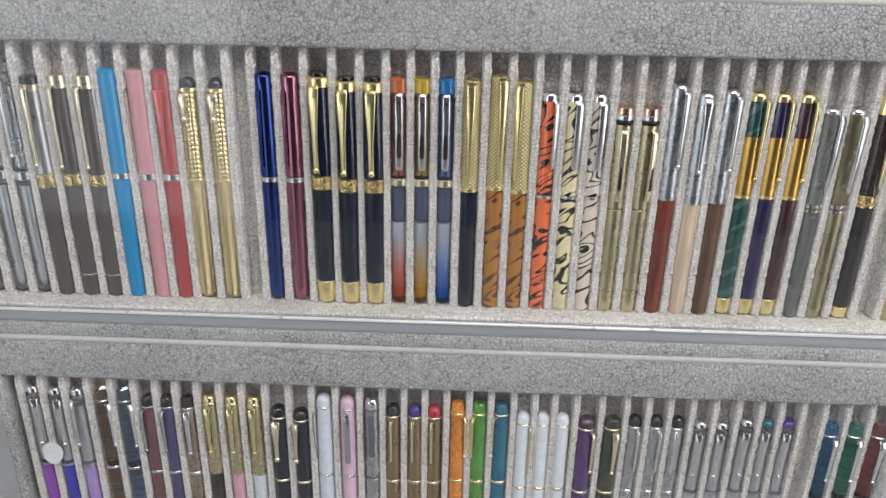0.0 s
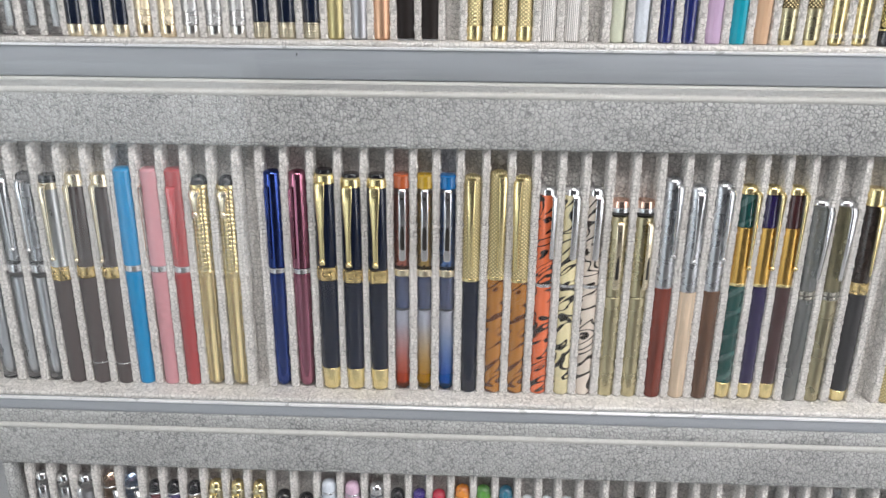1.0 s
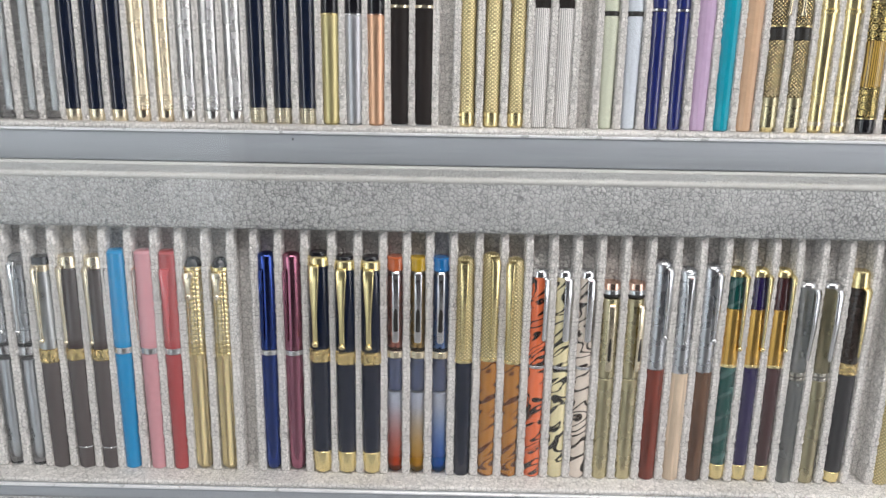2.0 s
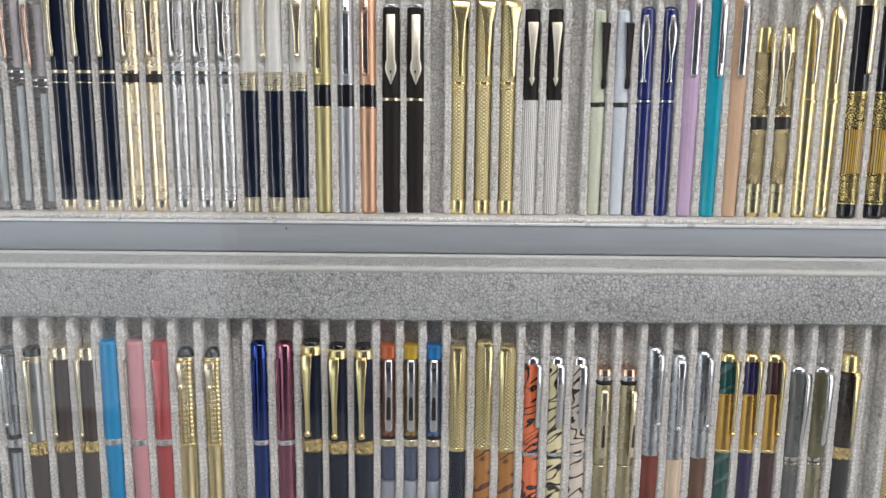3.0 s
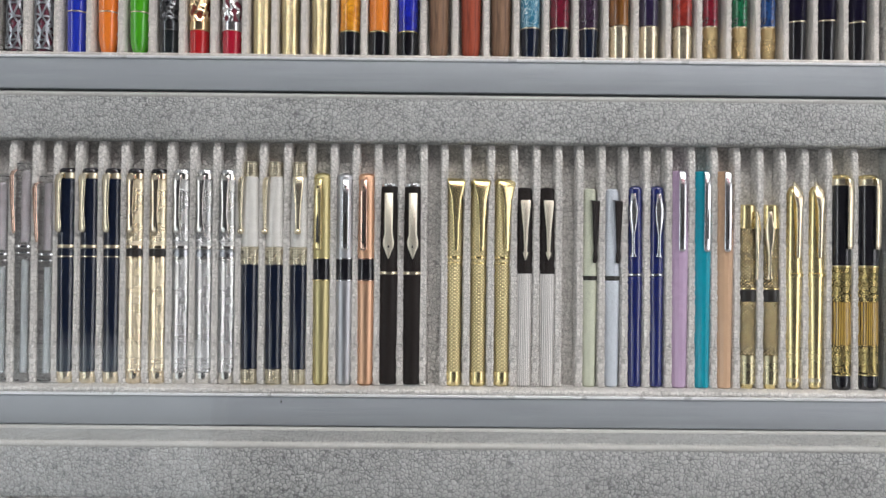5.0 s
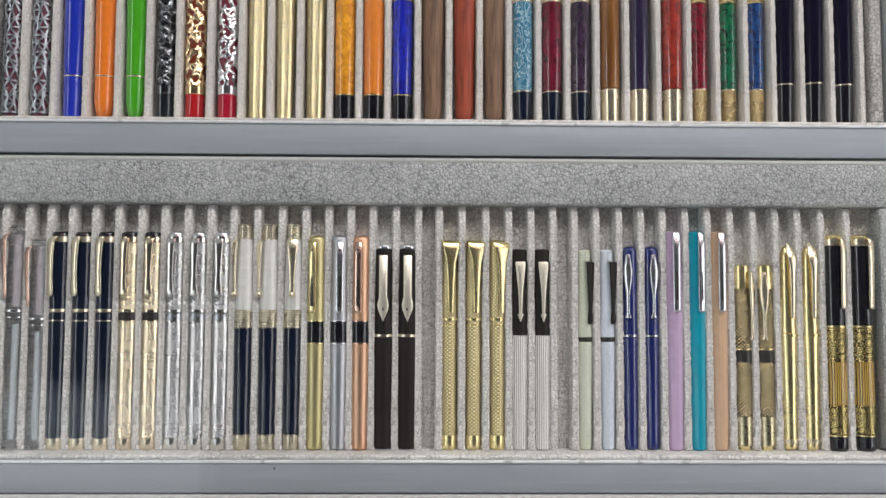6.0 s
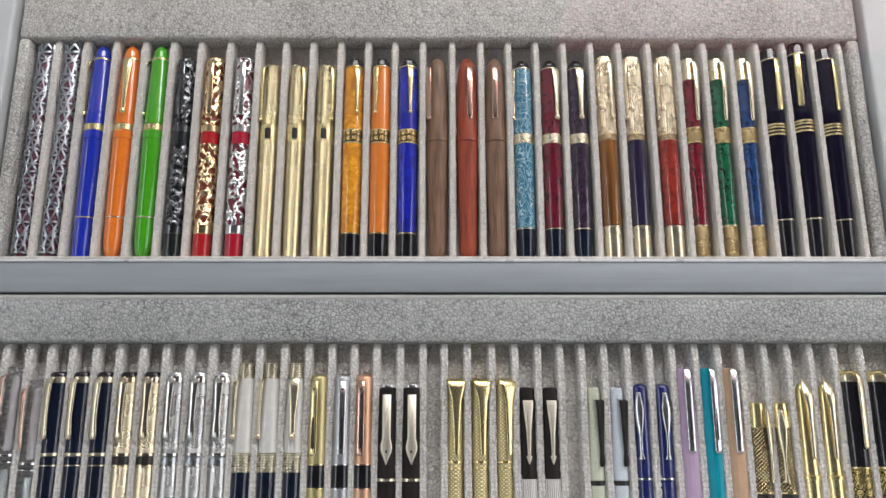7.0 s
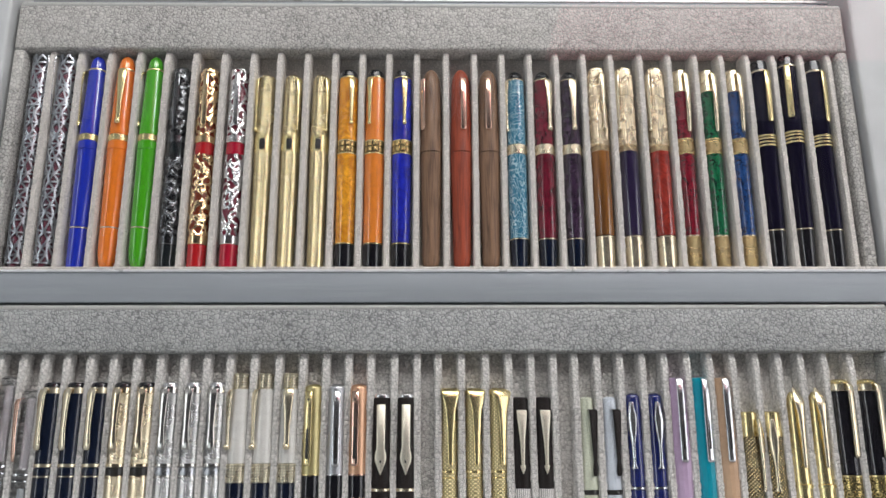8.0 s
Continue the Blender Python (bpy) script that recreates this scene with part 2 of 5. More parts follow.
        c = ramp(nt, vo.outputs["Distance"], [(0.1, shade(colour, 1.15)), (0.75, second)])
        bump(nt, vo.outputs["Distance"], b, 0.3, 0.0002)
    nt.links.new(c, b.inputs["Base Color"])
    b.inputs["Roughness"].default_value = rough
    b.inputs["Coat Weight"].default_value = coat
    b.inputs["Coat Roughness"].default_value = 0.05
    b.inputs["Coat IOR"].default_value = 1.75
    b.inputs["Specular IOR Level"].default_value = spec
    return m


@kept
def clear(name, colour, rough=0.05, fade=None):
    """Transparent plastic; fade: the heights in millimetres over which its tint runs out."""
    m, nt, b = mat(name)
    n = tex(nt, "ShaderNodeTexNoise", coords(nt, "Object", (1000, 1000, 1000)), Scale=0.2, Detail=2.0)
    nt.links.new(ramp(nt, n.outputs["Fac"], [(0.3, shade(colour, 0.94)), (0.7, colour)]), b.inputs["Base Color"])
    if fade:
        sep = nt.nodes.new("ShaderNodeSeparateXYZ")
        nt.links.new(coords(nt, "Object", (1000, 1000, 1000)), sep.inputs[0])
        rng_ = node(nt, "ShaderNodeMapRange")
        rng_.inputs[1].default_value, rng_.inputs[2].default_value = fade
        nt.links.new(sep.outputs[2], rng_.inputs[0])
        nt.links.new(ramp(nt, rng_.outputs[0], [(0.0, colour), (1.0, (0.80, 0.82, 0.88))]), b.inputs["Base Color"])
    b.inputs["Transmission Weight"].default_value = 0.95
    b.inputs["IOR"].default_value = 1.36
    b.inputs["Roughness"].default_value = rough
    return m


@kept
def relief(name, high, low):
    """Cast ornament: bright metal on the raised parts, colour in the hollows."""
    m, nt, b = mat(name)
    a = node(nt, "ShaderNodeAttribute", attribute_name="relief")
    f = ramp(nt, a.outputs["Fac"], [(0.30, grey(0)), (0.42, grey(1))])
    mx = node(nt, "ShaderNodeMix", data_type="RGBA")
    nt.links.new(f, mx.inputs[0])
    mx.inputs[6].default_value = (*low, 1)
    mx.inputs[7].default_value = (*high, 1)
    nt.links.new(mx.outputs[2], b.inputs["Base Color"])
    nt.links.new(f, b.inputs["Metallic"])
    b.inputs["Roughness"].default_value = 0.22
    return m


LEATHER = crackle("grey_crackle_leatherette", 0.0025, (0.53, 0.54, 0.535), (0.10, 0.105, 0.11), 0.0007, (0.03, 0.12))
SUEDE = crackle("fine_grained_suede", 0.0026, (0.62, 0.60, 0.575), (0.12, 0.115, 0.11), 0.0006, (0.03, 0.12))
NAP = crackle("pale_suede_lining", 0.0019, (0.76, 0.715, 0.67), (0.40, 0.38, 0.36), 0.0003, (0.04, 0.2))
LINING = crackle("pale_crackle_lining", 0.0027, (0.80, 0.775, 0.745), (0.26, 0.25, 0.24), 0.0007, (0.02, 0.09))
HEM = painted("smooth_grey_hem", (0.50, 0.50, 0.48), 0.55, 240.0)
STRIP = painted("satin_grey_shelf", (0.32, 0.345, 0.375), 0.5, 9.0, 0.1, True)
# near-white colour painting the highlight along each shelf's top edge
EDGE_GLINT = painted("shelf_edge_glint", (0.85, 0.86, 0.88), 0.3, 60.0, 0.3)
PANEL = painted("white_cabinet_paint", (0.52, 0.53, 0.54), 0.45, 30.0)
WALL = painted("pale_wall_paint", (0.7, 0.7, 0.7), 0.7, 20.0)
FLOOR = painted("pale_bounce_floor", (0.42, 0.42, 0.41), 0.35, 14.0)
# unseen rear wall, darkened so glass and black pens reflect little
DIM_WALL = painted("dim_reflection_wall", (0.06, 0.06, 0.065), 0.7, 20.0)
CEIL = painted("white_ceiling_paint", (0.58, 0.58, 0.58), 0.8, 20.0)

GOLD = metal("polished_gold", (0.95, 0.81, 0.43), 0.24)
PALE = metal("pale_gold", (0.93, 0.83, 0.62), 0.25)
CHROME = metal("chrome", (0.82, 0.83, 0.85), 0.18)
STEEL = metal("satin_steel", (0.60, 0.62, 0.65), 0.26)
ROSE = metal("rose_gold", (0.85, 0.58, 0.46), 0.16)
OLIVE = metal("olive_champagne_metal", (0.62, 0.56, 0.36), 0.26)
GUN = metal("silver_grey_metal", (0.55, 0.57, 0.60), 0.26)
BRUSHED = metal("brushed_pale_gold", (0.90, 0.84, 0.70), 0.42)
BLACK = lacquer("black_lacquer", (0.005, 0.005, 0.008), 0.06, 0.5, spec=0.3)
NAVYBLACK = lacquer("blue_black_lacquer", (0.003, 0.007, 0.022), 0.06, 0.5, spec=0.3)
MATTE = lacquer("matte_black_lacquer", (0.014, 0.010, 0.009), 0.5, 0.0, spec=0.25)
DARKSLOT = lacquer("dark_enamel", (0.02, 0.018, 0.016), 0.4, 0.2)


# ---- mesh tools ----
def mesh_of(name, bm, material, smooth=True, sharp=38):
    me = bpy.data.meshes.new(name)
    bm.to_mesh(me)
    bm.free()
    me.materials.append(material)
    if smooth:
        me.shade_smooth()
        me.set_sharp_from_angle(angle=radians(sharp))
    return me


def part(name, bm, material, parent, label="", smooth=True):
    me = bm if isinstance(bm, bpy.types.Mesh) else mesh_of(name, bm, material, smooth)
    ob = new(name, me)
    ob.parent = parent
    return tagged(ob, label)


def box(x0, x1, y0, y1, z0, z1, bevel=0.0, segs=2):
    bm = bmesh.new()
    bmesh.ops.create_cube(bm, size=1, matrix=Matrix.Translation(((x0 + x1) / 2, (y0 + y1) / 2, (z0 + z1) / 2)) @ Matrix.Diagonal((x1 - x0, y1 - y0, z1 - z0, 1)))
    if bevel:
        bmesh.ops.bevel(bm, geom=bm.edges[:], offset=bevel, segments=segs, affect="EDGES", profile=0.5)
    return bm


def rod(axis, a, b, u, v, r, n=12):
    """A round bar along x between a and b (axis 'x') or along z, at the other two coordinates u, v."""
    bm = bmesh.new()
    rings = []
    for p in (a, b):
        ring = []
        for i in range(n):
            c, s = math.cos(2 * math.pi * i / n) * r, math.sin(2 * math.pi * i / n) * r
            ring.append(bm.verts.new((p, u + c, v + s) if axis == "x" else (u + c, v + s, p)))
        rings.append(ring)
    for i in range(n):
        j = (i + 1) % n
        bm.faces.new((rings[0][i], rings[0][j], rings[1][j], rings[1][i]))
    bm.faces.new(rings[0])
    bm.faces.new(rings[1])
    bmesh.ops.recalc_face_normals(bm, faces=bm.faces[:])
    return bm


MM = 0.001


def lathe(profile, n=24, rough=None, facets=0):
    """A turned body from (z, r) in millimetres; its UV runs in millimetres. rough(angle, z) lifts the surface for cast ornament."""
    bm = bmesh.new()
    uvl = bm.loops.layers.uv.new("UVMap")
    att = bm.verts.layers.float.new("relief") if rough else None
    n = facets or n
    rm = max(r for _, r in profile)
    rows = []
    for z, r in profile:
        row = []
        for i in range(n):
            a = 2 * math.pi * (i + 0.5) / n
            h = rough(a, z) if rough else 0.5
            rr = (r + ((h - 0.5) * 1.3 if rough else 0)) * MM
            v = bm.verts.new((rr * math.sin(a), -rr * math.cos(a), z * MM))
            if rough:
                v[att] = h
            row.append(v)
        rows.append(row)
    for k in range(len(rows) - 1):
        for i in range(n):
            j = (i + 1) % n
            f = bm.faces.new((rows[k][i], rows[k][j], rows[k + 1][j], rows[k + 1][i]))
            us = (i, i + 1, i + 1, i)
            zs = (profile[k][0], profile[k][0], profile[k + 1][0], profile[k + 1][0])
            for lp, u, z in zip(f.loops, us, zs):
                lp[uvl].uv = (u / n * 2 * math.pi * rm, z)
    bm.faces.new(rows[0][::-1])
    bm.faces.new(rows[-1])
    return bm


def body_profile(z0, z1, r0, r1, foot=0.4, head=0.4, steps=6):
    """Millimetre profile between z0 and z1. foot/head above 0: a bevel of that size; below 0: a full dome that long."""
    p = []
    f, h = abs(foot), abs(head)
    if foot < 0:
        p += [(z0 + f * (1 - math.cos(math.pi / 2 * s / 7)), max(0.15, r0 * math.sin(math.pi / 2 * s / 7))) for s in range(7)]
    else:
        p += [(z0, r0 - f)]
    p += [(z0 + f, r0)]
    for s in range(1, steps):
        t = s / steps
        p.append((z0 + f + (z1 - h - z0 - f) * t, r0 + (r1 - r0) * t))
    p.append((z1 - h, r1))
    if head < 0:
        p += [(z1 - h * (1 - math.sin(math.pi / 2 * s / 7)), max(0.15, r1 * math.cos(math.pi / 2 * s / 7))) for s in range(1, 8)]
    else:
        p.append((z1, r1 - h))
    return p


def strip_mesh(path, thick):
    """A bent bar along z: path of (z, out, half width) in millimetres, in front of the pen's axis."""
    bm = bmesh.new()
    rings = []
    for z, out, hw in path:
        sect = [(hw * math.cos(math.pi * (1 - k / 8)), thick * 0.3 + thick * 0.7 * math.sin(math.pi * k / 8)) for k in range(9)] + [(hw, 0), (-hw, 0)]
        rings.append([bm.verts.new((x * MM, -(out + y) * MM, z * MM)) for x, y in sect])
    for a, b in zip(rings, rings[1:]):
        for i in range(len(a)):
            j = (i + 1) % len(a)
            bm.faces.new((a[i], a[j], b[j], b[i]))
    bm.faces.new(rings[0])
    bm.faces.new(rings[-1])
    bmesh.ops.recalc_face_normals(bm, faces=bm.faces[:])
    return bm


def add_ball(bm, x, y, z, r):
    bmesh.ops.create_uvsphere(bm, u_segments=12, v_segments=8, radius=r * MM, matrix=Matrix.Translation((x * MM, y * MM, z * MM)))


def clip_mesh(kind, r, top, low):
    """Pocket clips by shape; top and low are heights in millimetres, r the cap's radius."""
    n = top - low
    o = r + 1.0
    if kind == "ball":
        bm = strip_mesh([(low + 1, o + 0.1, 1.0), (low + n * 0.3, o + 0.4, 1.25), (top - n * 0.25, o + 0.8, 1.8), (top - 2, o + 0.9, 2.3), (top, o - 0.3, 2.3), (top + 0.6, r - 1.2, 2.0)], 0.9)
        add_ball(bm, 0, -(o + 0.3), low + 0.6, 1.55)
    elif kind == "loop":
        bm = strip_mesh([(low + 1, o + 0.2, 1.9), (low + 3, o + 0.4, 1.5), (low + n * 0.4, o + 0.8, 1.6), (top - n * 0.2, o + 1.0, 2.8), (top - 2, o + 0.7, 3.2), (top, o - 0.2, 2.8), (top + 0.5, r - 1.5, 2.4)], 0.9)
        add_ball(bm, 0, -(o + 0.7), low + 2.5, 2.1)
        add_ball(bm, 0, -(o + 1.6), low + 2.5, 1.25)
    elif kind == "spoon":
        bm = strip_mesh([(low, o, 1.3), (low + 1.5, o + 0.4, 2.4), (low + 5, o + 0.5, 2.3), (low + 14, o + 0.7, 1.7), (top - 12, o + 0.9, 2.1), (top - 4, o + 0.9, 2.6), (top, o - 0.2, 2.6), (top + 0.5, r - 1.2, 2.2)], 0.9)
    elif kind == "bar":
        bm = strip_mesh([(low, o - 0.2, 1.3), (low + 0.6, o + 0.2, 1.9), (low + 2, o + 0.3, 2.1), (top - n * 0.3, o + 0.9, 2.15), (top - 1.5, o + 0.8, 2.1), (top, o - 0.2, 2.0), (top + 0.4, r - 1.2, 1.8)], 0.8)
    elif kind == "nib":
        bm = strip_mesh([(low, o, 0.15), (low + 4, o + 0.2, 1.6), (low + 8, o + 0.3, 3.0), (low + 10.5, o + 0.4, 3.3), (low + 13, o + 0.4, 3.0), (low + 16, o + 0.4, 2.3), (top - 1, o + 0.5, 2.5), (top, o - 0.1, 2.4), (top + 0.3, r - 1.2, 2.2)], 0.7)
    elif kind == "arrow":
        bm = strip_mesh([(low, o, 0.15), (low + 2.5, o + 0.2, 1.0), (low + 5, o + 0.3, 1.75), (low + 5.5, o + 0.3, 0.9), (low + n * 0.5, o + 0.5, 1.4), (top - 3, o + 0.6, 2.9), (top, o, 3.0), (top + 0.3, r - 1.2, 2.6)], 0.8)
    elif kind == "bulb":
        bm = strip_mesh([(low, o - 0.2, 1.9), (low + 3, o + 0.2, 0.9), (low + n * 0.35, o + 0.5, 0.9), (low + n * 0.58, o + 1.0, 2.2), (low + n * 0.75, o + 1.0, 2.6), (top - 3, o + 0.5, 1.5), (top, o - 0.2, 1.3), (top + 0.3, r - 1.2, 1.0)], 1.0)
    elif kind == "fin":
        bm = strip_mesh([(low, o - 0.3, 0.9), (low + 3, o, 1.6), (low + n * 0.5, o + 1.2, 1.9), (top - 4, o + 1.6, 2.5), (top - 1, o + 0.6, 2.5), (top, r - 0.8, 2.2)], 1.1)
    elif kind == "fang":
        bm = strip_mesh([(low, o - 0.2, 0.9), (low + 1.5, o + 0.2, 1.6), (low + 4, o + 0.3, 1.7), (low + 9, o + 0.4, 1.1), (top - 2, o + 0.9, 2.9), (top - 0.6, o + 0.6, 3.0), (top, r - 0.8, 2.8)], 1.0)
    elif kind == "beak":
        bm = strip_mesh([(low, o - 0.3, 0.9), (low + 2, o, 1.4), (low + n * 0.5, o + 0.7, 1.6), (top - 14, o + 1.0, 1.9), (top - 8, o + 0.8, 2.9), (top - 3, o - 0.4, 3.0), (top + 2, r - 2.2, 1.6), (top + 4, r - 3.4, 0.6)], 1.0)
    elif kind == "wedge":
        bm = strip_mesh([(low, o, 1.4), (low + n * 0.4, o + 0.4, 2.0), (top - 13, o + 0.7, 2.8), (top - 6, o + 1.0, 4.2), (top - 1.5, o + 0.8, 5.2), (top + 0.4, o - 0.6, 5.3), (top + 1.6, r - 3.5, 5.2)], 0.8)
    elif kind == "vee":
        bm = strip_mesh([(low, o, 0.5), (low + n * 0.5, o + 0.4, 1.5), (top - 2, o + 0.7, 2.8), (top, o - 0.1, 3.0), (top + 0.4, r - 1.2, 2.7)], 0.7)
    else:
        bm = strip_mesh([(low, o, 0.6), (low + 1, o + 0.2, 0.85), (low + n * 0.6, o + 0.7, 0.85), (top - 2, o + 0.8, 1.0), (top, o - 0.2, 1.1), (top + 0.4, r - 1.0, 0.9)], 0.8)
    return bm


# ---- pens ----
def S(name, z0, z1, r0, r1, m, foot=0.3, head=0.3, rough=None, facets=0, lattice=False):
    return dict(name=name, z0=z0, z1=z1, r0=r0, r1=r1, m=m, foot=foot, head=head, rough=rough, facets=facets, lattice=lattice)


def C(kind, r, top, low, m, slot=None):
    return dict(kind=kind, r=r, top=top, low=low, m=m, slot=slot)


def ornament(seed):
    def h(a, z):
        p = Vector((math.sin(a) * 2.1 + seed, -math.cos(a) * 2.1, z * 0.27))
        d = noise.noise(p * 0.66) + 0.35 * noise.noise(p * 1.35 + Vector((3, 1, 7)))
        ridge = 1 - min(1, abs(d) * 2.9)
        return 0.15 + 0.8 * ridge
    return h


def lattice_mesh(z0, z1, r, seed):
    """A cage of thin straight bars round a barrel."""
    rng = random.Random(seed)
    bm = bmesh.new()
    n, rows = 8, int((z1 - z0) / 5.5)
    grid = [[(2 * math.pi * (i + 0.5 * (k % 2) + rng.uniform(-0.28, 0.28)) / n, z0 + (z1 - z0) * (k + (rng.uniform(-0.3, 0.3) if 0 < k < rows else 0)) / rows) for i in range(n)] for k in range(rows + 1)]

    def bar(p, q):
        steps = 3
        pts = []
        da = (q[0] - p[0] + math.pi) % (2 * math.pi) - math.pi
        for s in range(steps + 1):
            a, z = p[0] + da * s / steps, p[1] + (q[1] - p[1]) * s / steps
            pts.append((a, z))
        w = 0.58
        dx, dz = da * r, q[1] - p[1]
        ln = math.hypot(dx, dz) or 1
        nx, nz = -dz / ln * w, dx / ln * w
        prev = None
        for a, z in pts:
            quad = []
            for side, rr in ((1, r - 0.4), (1, r + 0.55), (-1, r + 0.55), (-1, r - 0.4)):
                aa = a + side * nx / r
                quad.append(bm.verts.new((rr * math.sin(aa) * MM, -rr * math.cos(aa) * MM, (z + side * nz) * MM)))
            if prev:
                for i in range(4):
                    j = (i + 1) % 4
                    bm.faces.new((prev[i], prev[j], quad[j], quad[i]))
            prev = quad

    for k in range(rows):
        for i in range(n):
            off = k % 2
            bar(grid[k][i], grid[k + 1][(i + off) % n])
            bar(grid[k][i], grid[k + 1][(i + off - 1) % n])
            if rng.random() < 0.75:
                bar(grid[k][i], grid[k][(i + 1) % n])
    bmesh.ops.recalc_face_normals(bm, faces=bm.faces[:])
    return bm


_pen_meshes = {}


def pen(style, spec, x, tray, turn=0.0, lean=0.0, grow=1.0):
    """One pen standing in a tray's slot. spec: (kind name, label, solids, clip)."""
    kind, label, solids, clip = spec
    if style not in _pen_meshes:
        made = []
        for s in solids:
            if s["lattice"]:
                bm = lattice_mesh(s["z0"], s["z1"], s["r0"], len(_pen_meshes) + 5)
            elif s["rough"]:
                k = int((s["z1"] - s["z0"]) / 0.7)
                bm = lathe([(s["z0"] + (s["z1"] - s["z0"]) * i / k, s["r0"] + (s["r1"] - s["r0"]) * i / k) for i in range(k + 1)], 60, s["rough"])
            else:
                bm = lathe(body_profile(s["z0"], s["z1"], s["r0"], s["r1"], s["foot"], s["head"]), 24, None, s["facets"])
            made.append((s["name"], mesh_of(s["name"], bm, s["m"], True, 20 if s["facets"] else 38), None))
        if clip:
            made.append(("clip", mesh_of("clip", clip_mesh(clip["kind"], clip["r"], clip["top"], clip["low"]), clip["m"]), "clip"))
            if clip["slot"]:
                z0, z1, hw = clip["slot"]
                made.append(("clip_dark_strip", mesh_of("clip_dark_strip", strip_mesh([(z0, clip["r"] + 1.75, hw * 0.6), (z0 + 1, clip["r"] + 2.05, hw), (z1, clip["r"] + 2.3, hw)], 0.35), DARKSLOT), "clip"))
        _pen_meshes[style] = made
    rmax = max(max(s["r0"], s["r1"]) for s in solids)
    root = new(kind, None)
    root.empty_display_size = 0.01
    root.matrix_basis = pose(x * MM, tray["back"] - (rmax * tray["girth"] + 0.4) * MM, tray["ledge"], 0, lean, 0) @ Matrix.Diagonal((tray["girth"], tray["girth"], grow * tray["grow"], 1))
    tagged(root, label, "pen", tray["group"])
    for name, me, role in _pen_meshes[style]:
        ob = new(name, me)
        ob.parent = root
        if role:
            ob.rotation_euler = (0, 0, radians(turn))
    return root


# ---- the place ----
X0, X1 = -0.289, 0.321


def spread(k, xs):
    """Slot places in millimetres, scaled about the camera's x to fit its view."""
    return [16.6 + (x - 16.6) * k for x in xs]


def tray(name_label, plane, ledge, face_low, face_top, back_gap, pens_x, div_front, div_half, group, pitch, grow=1.0, X0=X0, rear=0.0, skin=LEATHER, inner=LINING, X1=X1, side=0.007, upstand=0.0, girth=1.0):
    """A pen tray: lining, rims, ledge and one divider between each pair of slots."""
    back = plane + back_gap
    front = plane - 0.002
    t = dict(back=back, ledge=ledge, group=group, grow=grow, girth=girth)
    root = new("pen_tray", None)
    tagged(root, name_label, "display tray", "pen trays")
    root.location = (0.02, back, ledge)
    inv = Matrix.Translation((-0.02, -back, -ledge))

    def p(name, bm, m, label=""):
        bm.transform(inv)
        return part(name, bm, m, root, label)

    p("back_panel", box(X0 + 0.002, X1 - 0.002, back, back + 0.006, ledge - 0.003, face_top - 0.002), inner)
    p("top_rim", box(X0, X1, front, back - 0.0005, face_low, face_top, 0.0022, 3), skin)
    # bar added for the smooth pale look grazing light gives the rim edge
    p("pale_edge_bar", rod("x", X0 + 0.002, X1 - 0.002, front + 0.0015, face_top - 0.0011, 0.0021, 14), HEM, "smooth bar added for the light along the rim edge")
    if rear:
        p("rear_piping", rod("x", X0 + 0.002, X1 - 0.002, rear, face_top + 0.0008, 0.0022, 12), HEM, "smooth pale piping against the shelf")
    # stands in for the deeper top panel, sized to fit the camera's view
    if upstand:
        p("upstand", box(X0 + 0.001, X1 - 0.001, front + 0.0008, front + 0.0042, face_top + 0.0008, face_top + upstand, 0.0012, 2), skin, "upright strip shaped to show as the tray's top panel")
    p("top_panel", box(X0, X1, front + 0.004, back + 0.02, face_top - 0.0012, face_top + 0.0012, 0.0006, 1), skin)
    for sx, a, b in ((0, X0, X0 + side), (1, X1 - side, X1)):
        p("side_rim", box(a, b, front + 0.0006, back - 0.0008, ledge + 0.0004, face_low - 0.0004, 0.002, 3), skin)
    p("ledge", box(X0 + 0.001, X1 - 0.001, plane - 0.0125, back + 0.0056, ledge - 0.0036, ledge, 0.0012, 3), inner, "padded crackle lip under the pens")
    # dividers: midway between pens, and at even steps over empty slots
    cuts = []
    xs = sorted(pens_x)
    for a, b in zip(xs, xs[1:]):
        k = max(1, round((b - a) / pitch))
        for i in range(k):
            cuts.append((a + (b - a) * (i + 0.5) / k, (b - a) / k))
    for e, sgn in ((xs[0], -1), (xs[-1], 1)):
        x = e + sgn * pitch / 2
        while X0 * 1000 + 12 < x < X1 * 1000 - 12:
            cuts.append((x, pitch))
            x += sgn * pitch
    shared = None
    for x, gap in cuts:
        if shared is None:
            bm = bmesh.new()
            d, high = back_gap - div_front, face_low - ledge - 0.0003
            steps, prev = 90, None
            for k in range(steps + 1):
                z = 0.0004 + (high - 0.0004) * k / steps
                dip = 0.0025 * max(0.0, (k / steps - 0.94) / 0.06) ** 2
                row = []
                for u, y in ((-1.0, -0.0004), (-1.0, -d * 0.78), (-0.9, -d * 0.93), (-0.6, -d), (0.6, -d), (0.9, -d * 0.93), (1.0, -d * 0.78), (1.0, -0.0004)):
                    w = noise.noise(Vector((u * 3.0 + plane * 50, y * 900, z * 620))) if y < -0.001 else 0.0
                    row.append(bm.verts.new((u * div_half * (1 + 0.28 * w), y + (dip if y < -0.001 else 0.0) - 0.0002 * w, z)))
                if prev:
                    for i in range(7):
                        bm.faces.new((prev[i], prev[i + 1], row[i + 1], row[i]))
                else:
                    bm.faces.new(row)
                prev = row
            bm.faces.new(prev)
            bmesh.ops.recalc_face_normals(bm, faces=bm.faces[:])
            shared = mesh_of("divider", bm, inner)
        ob = new("divider", shared)
        ob.parent = root
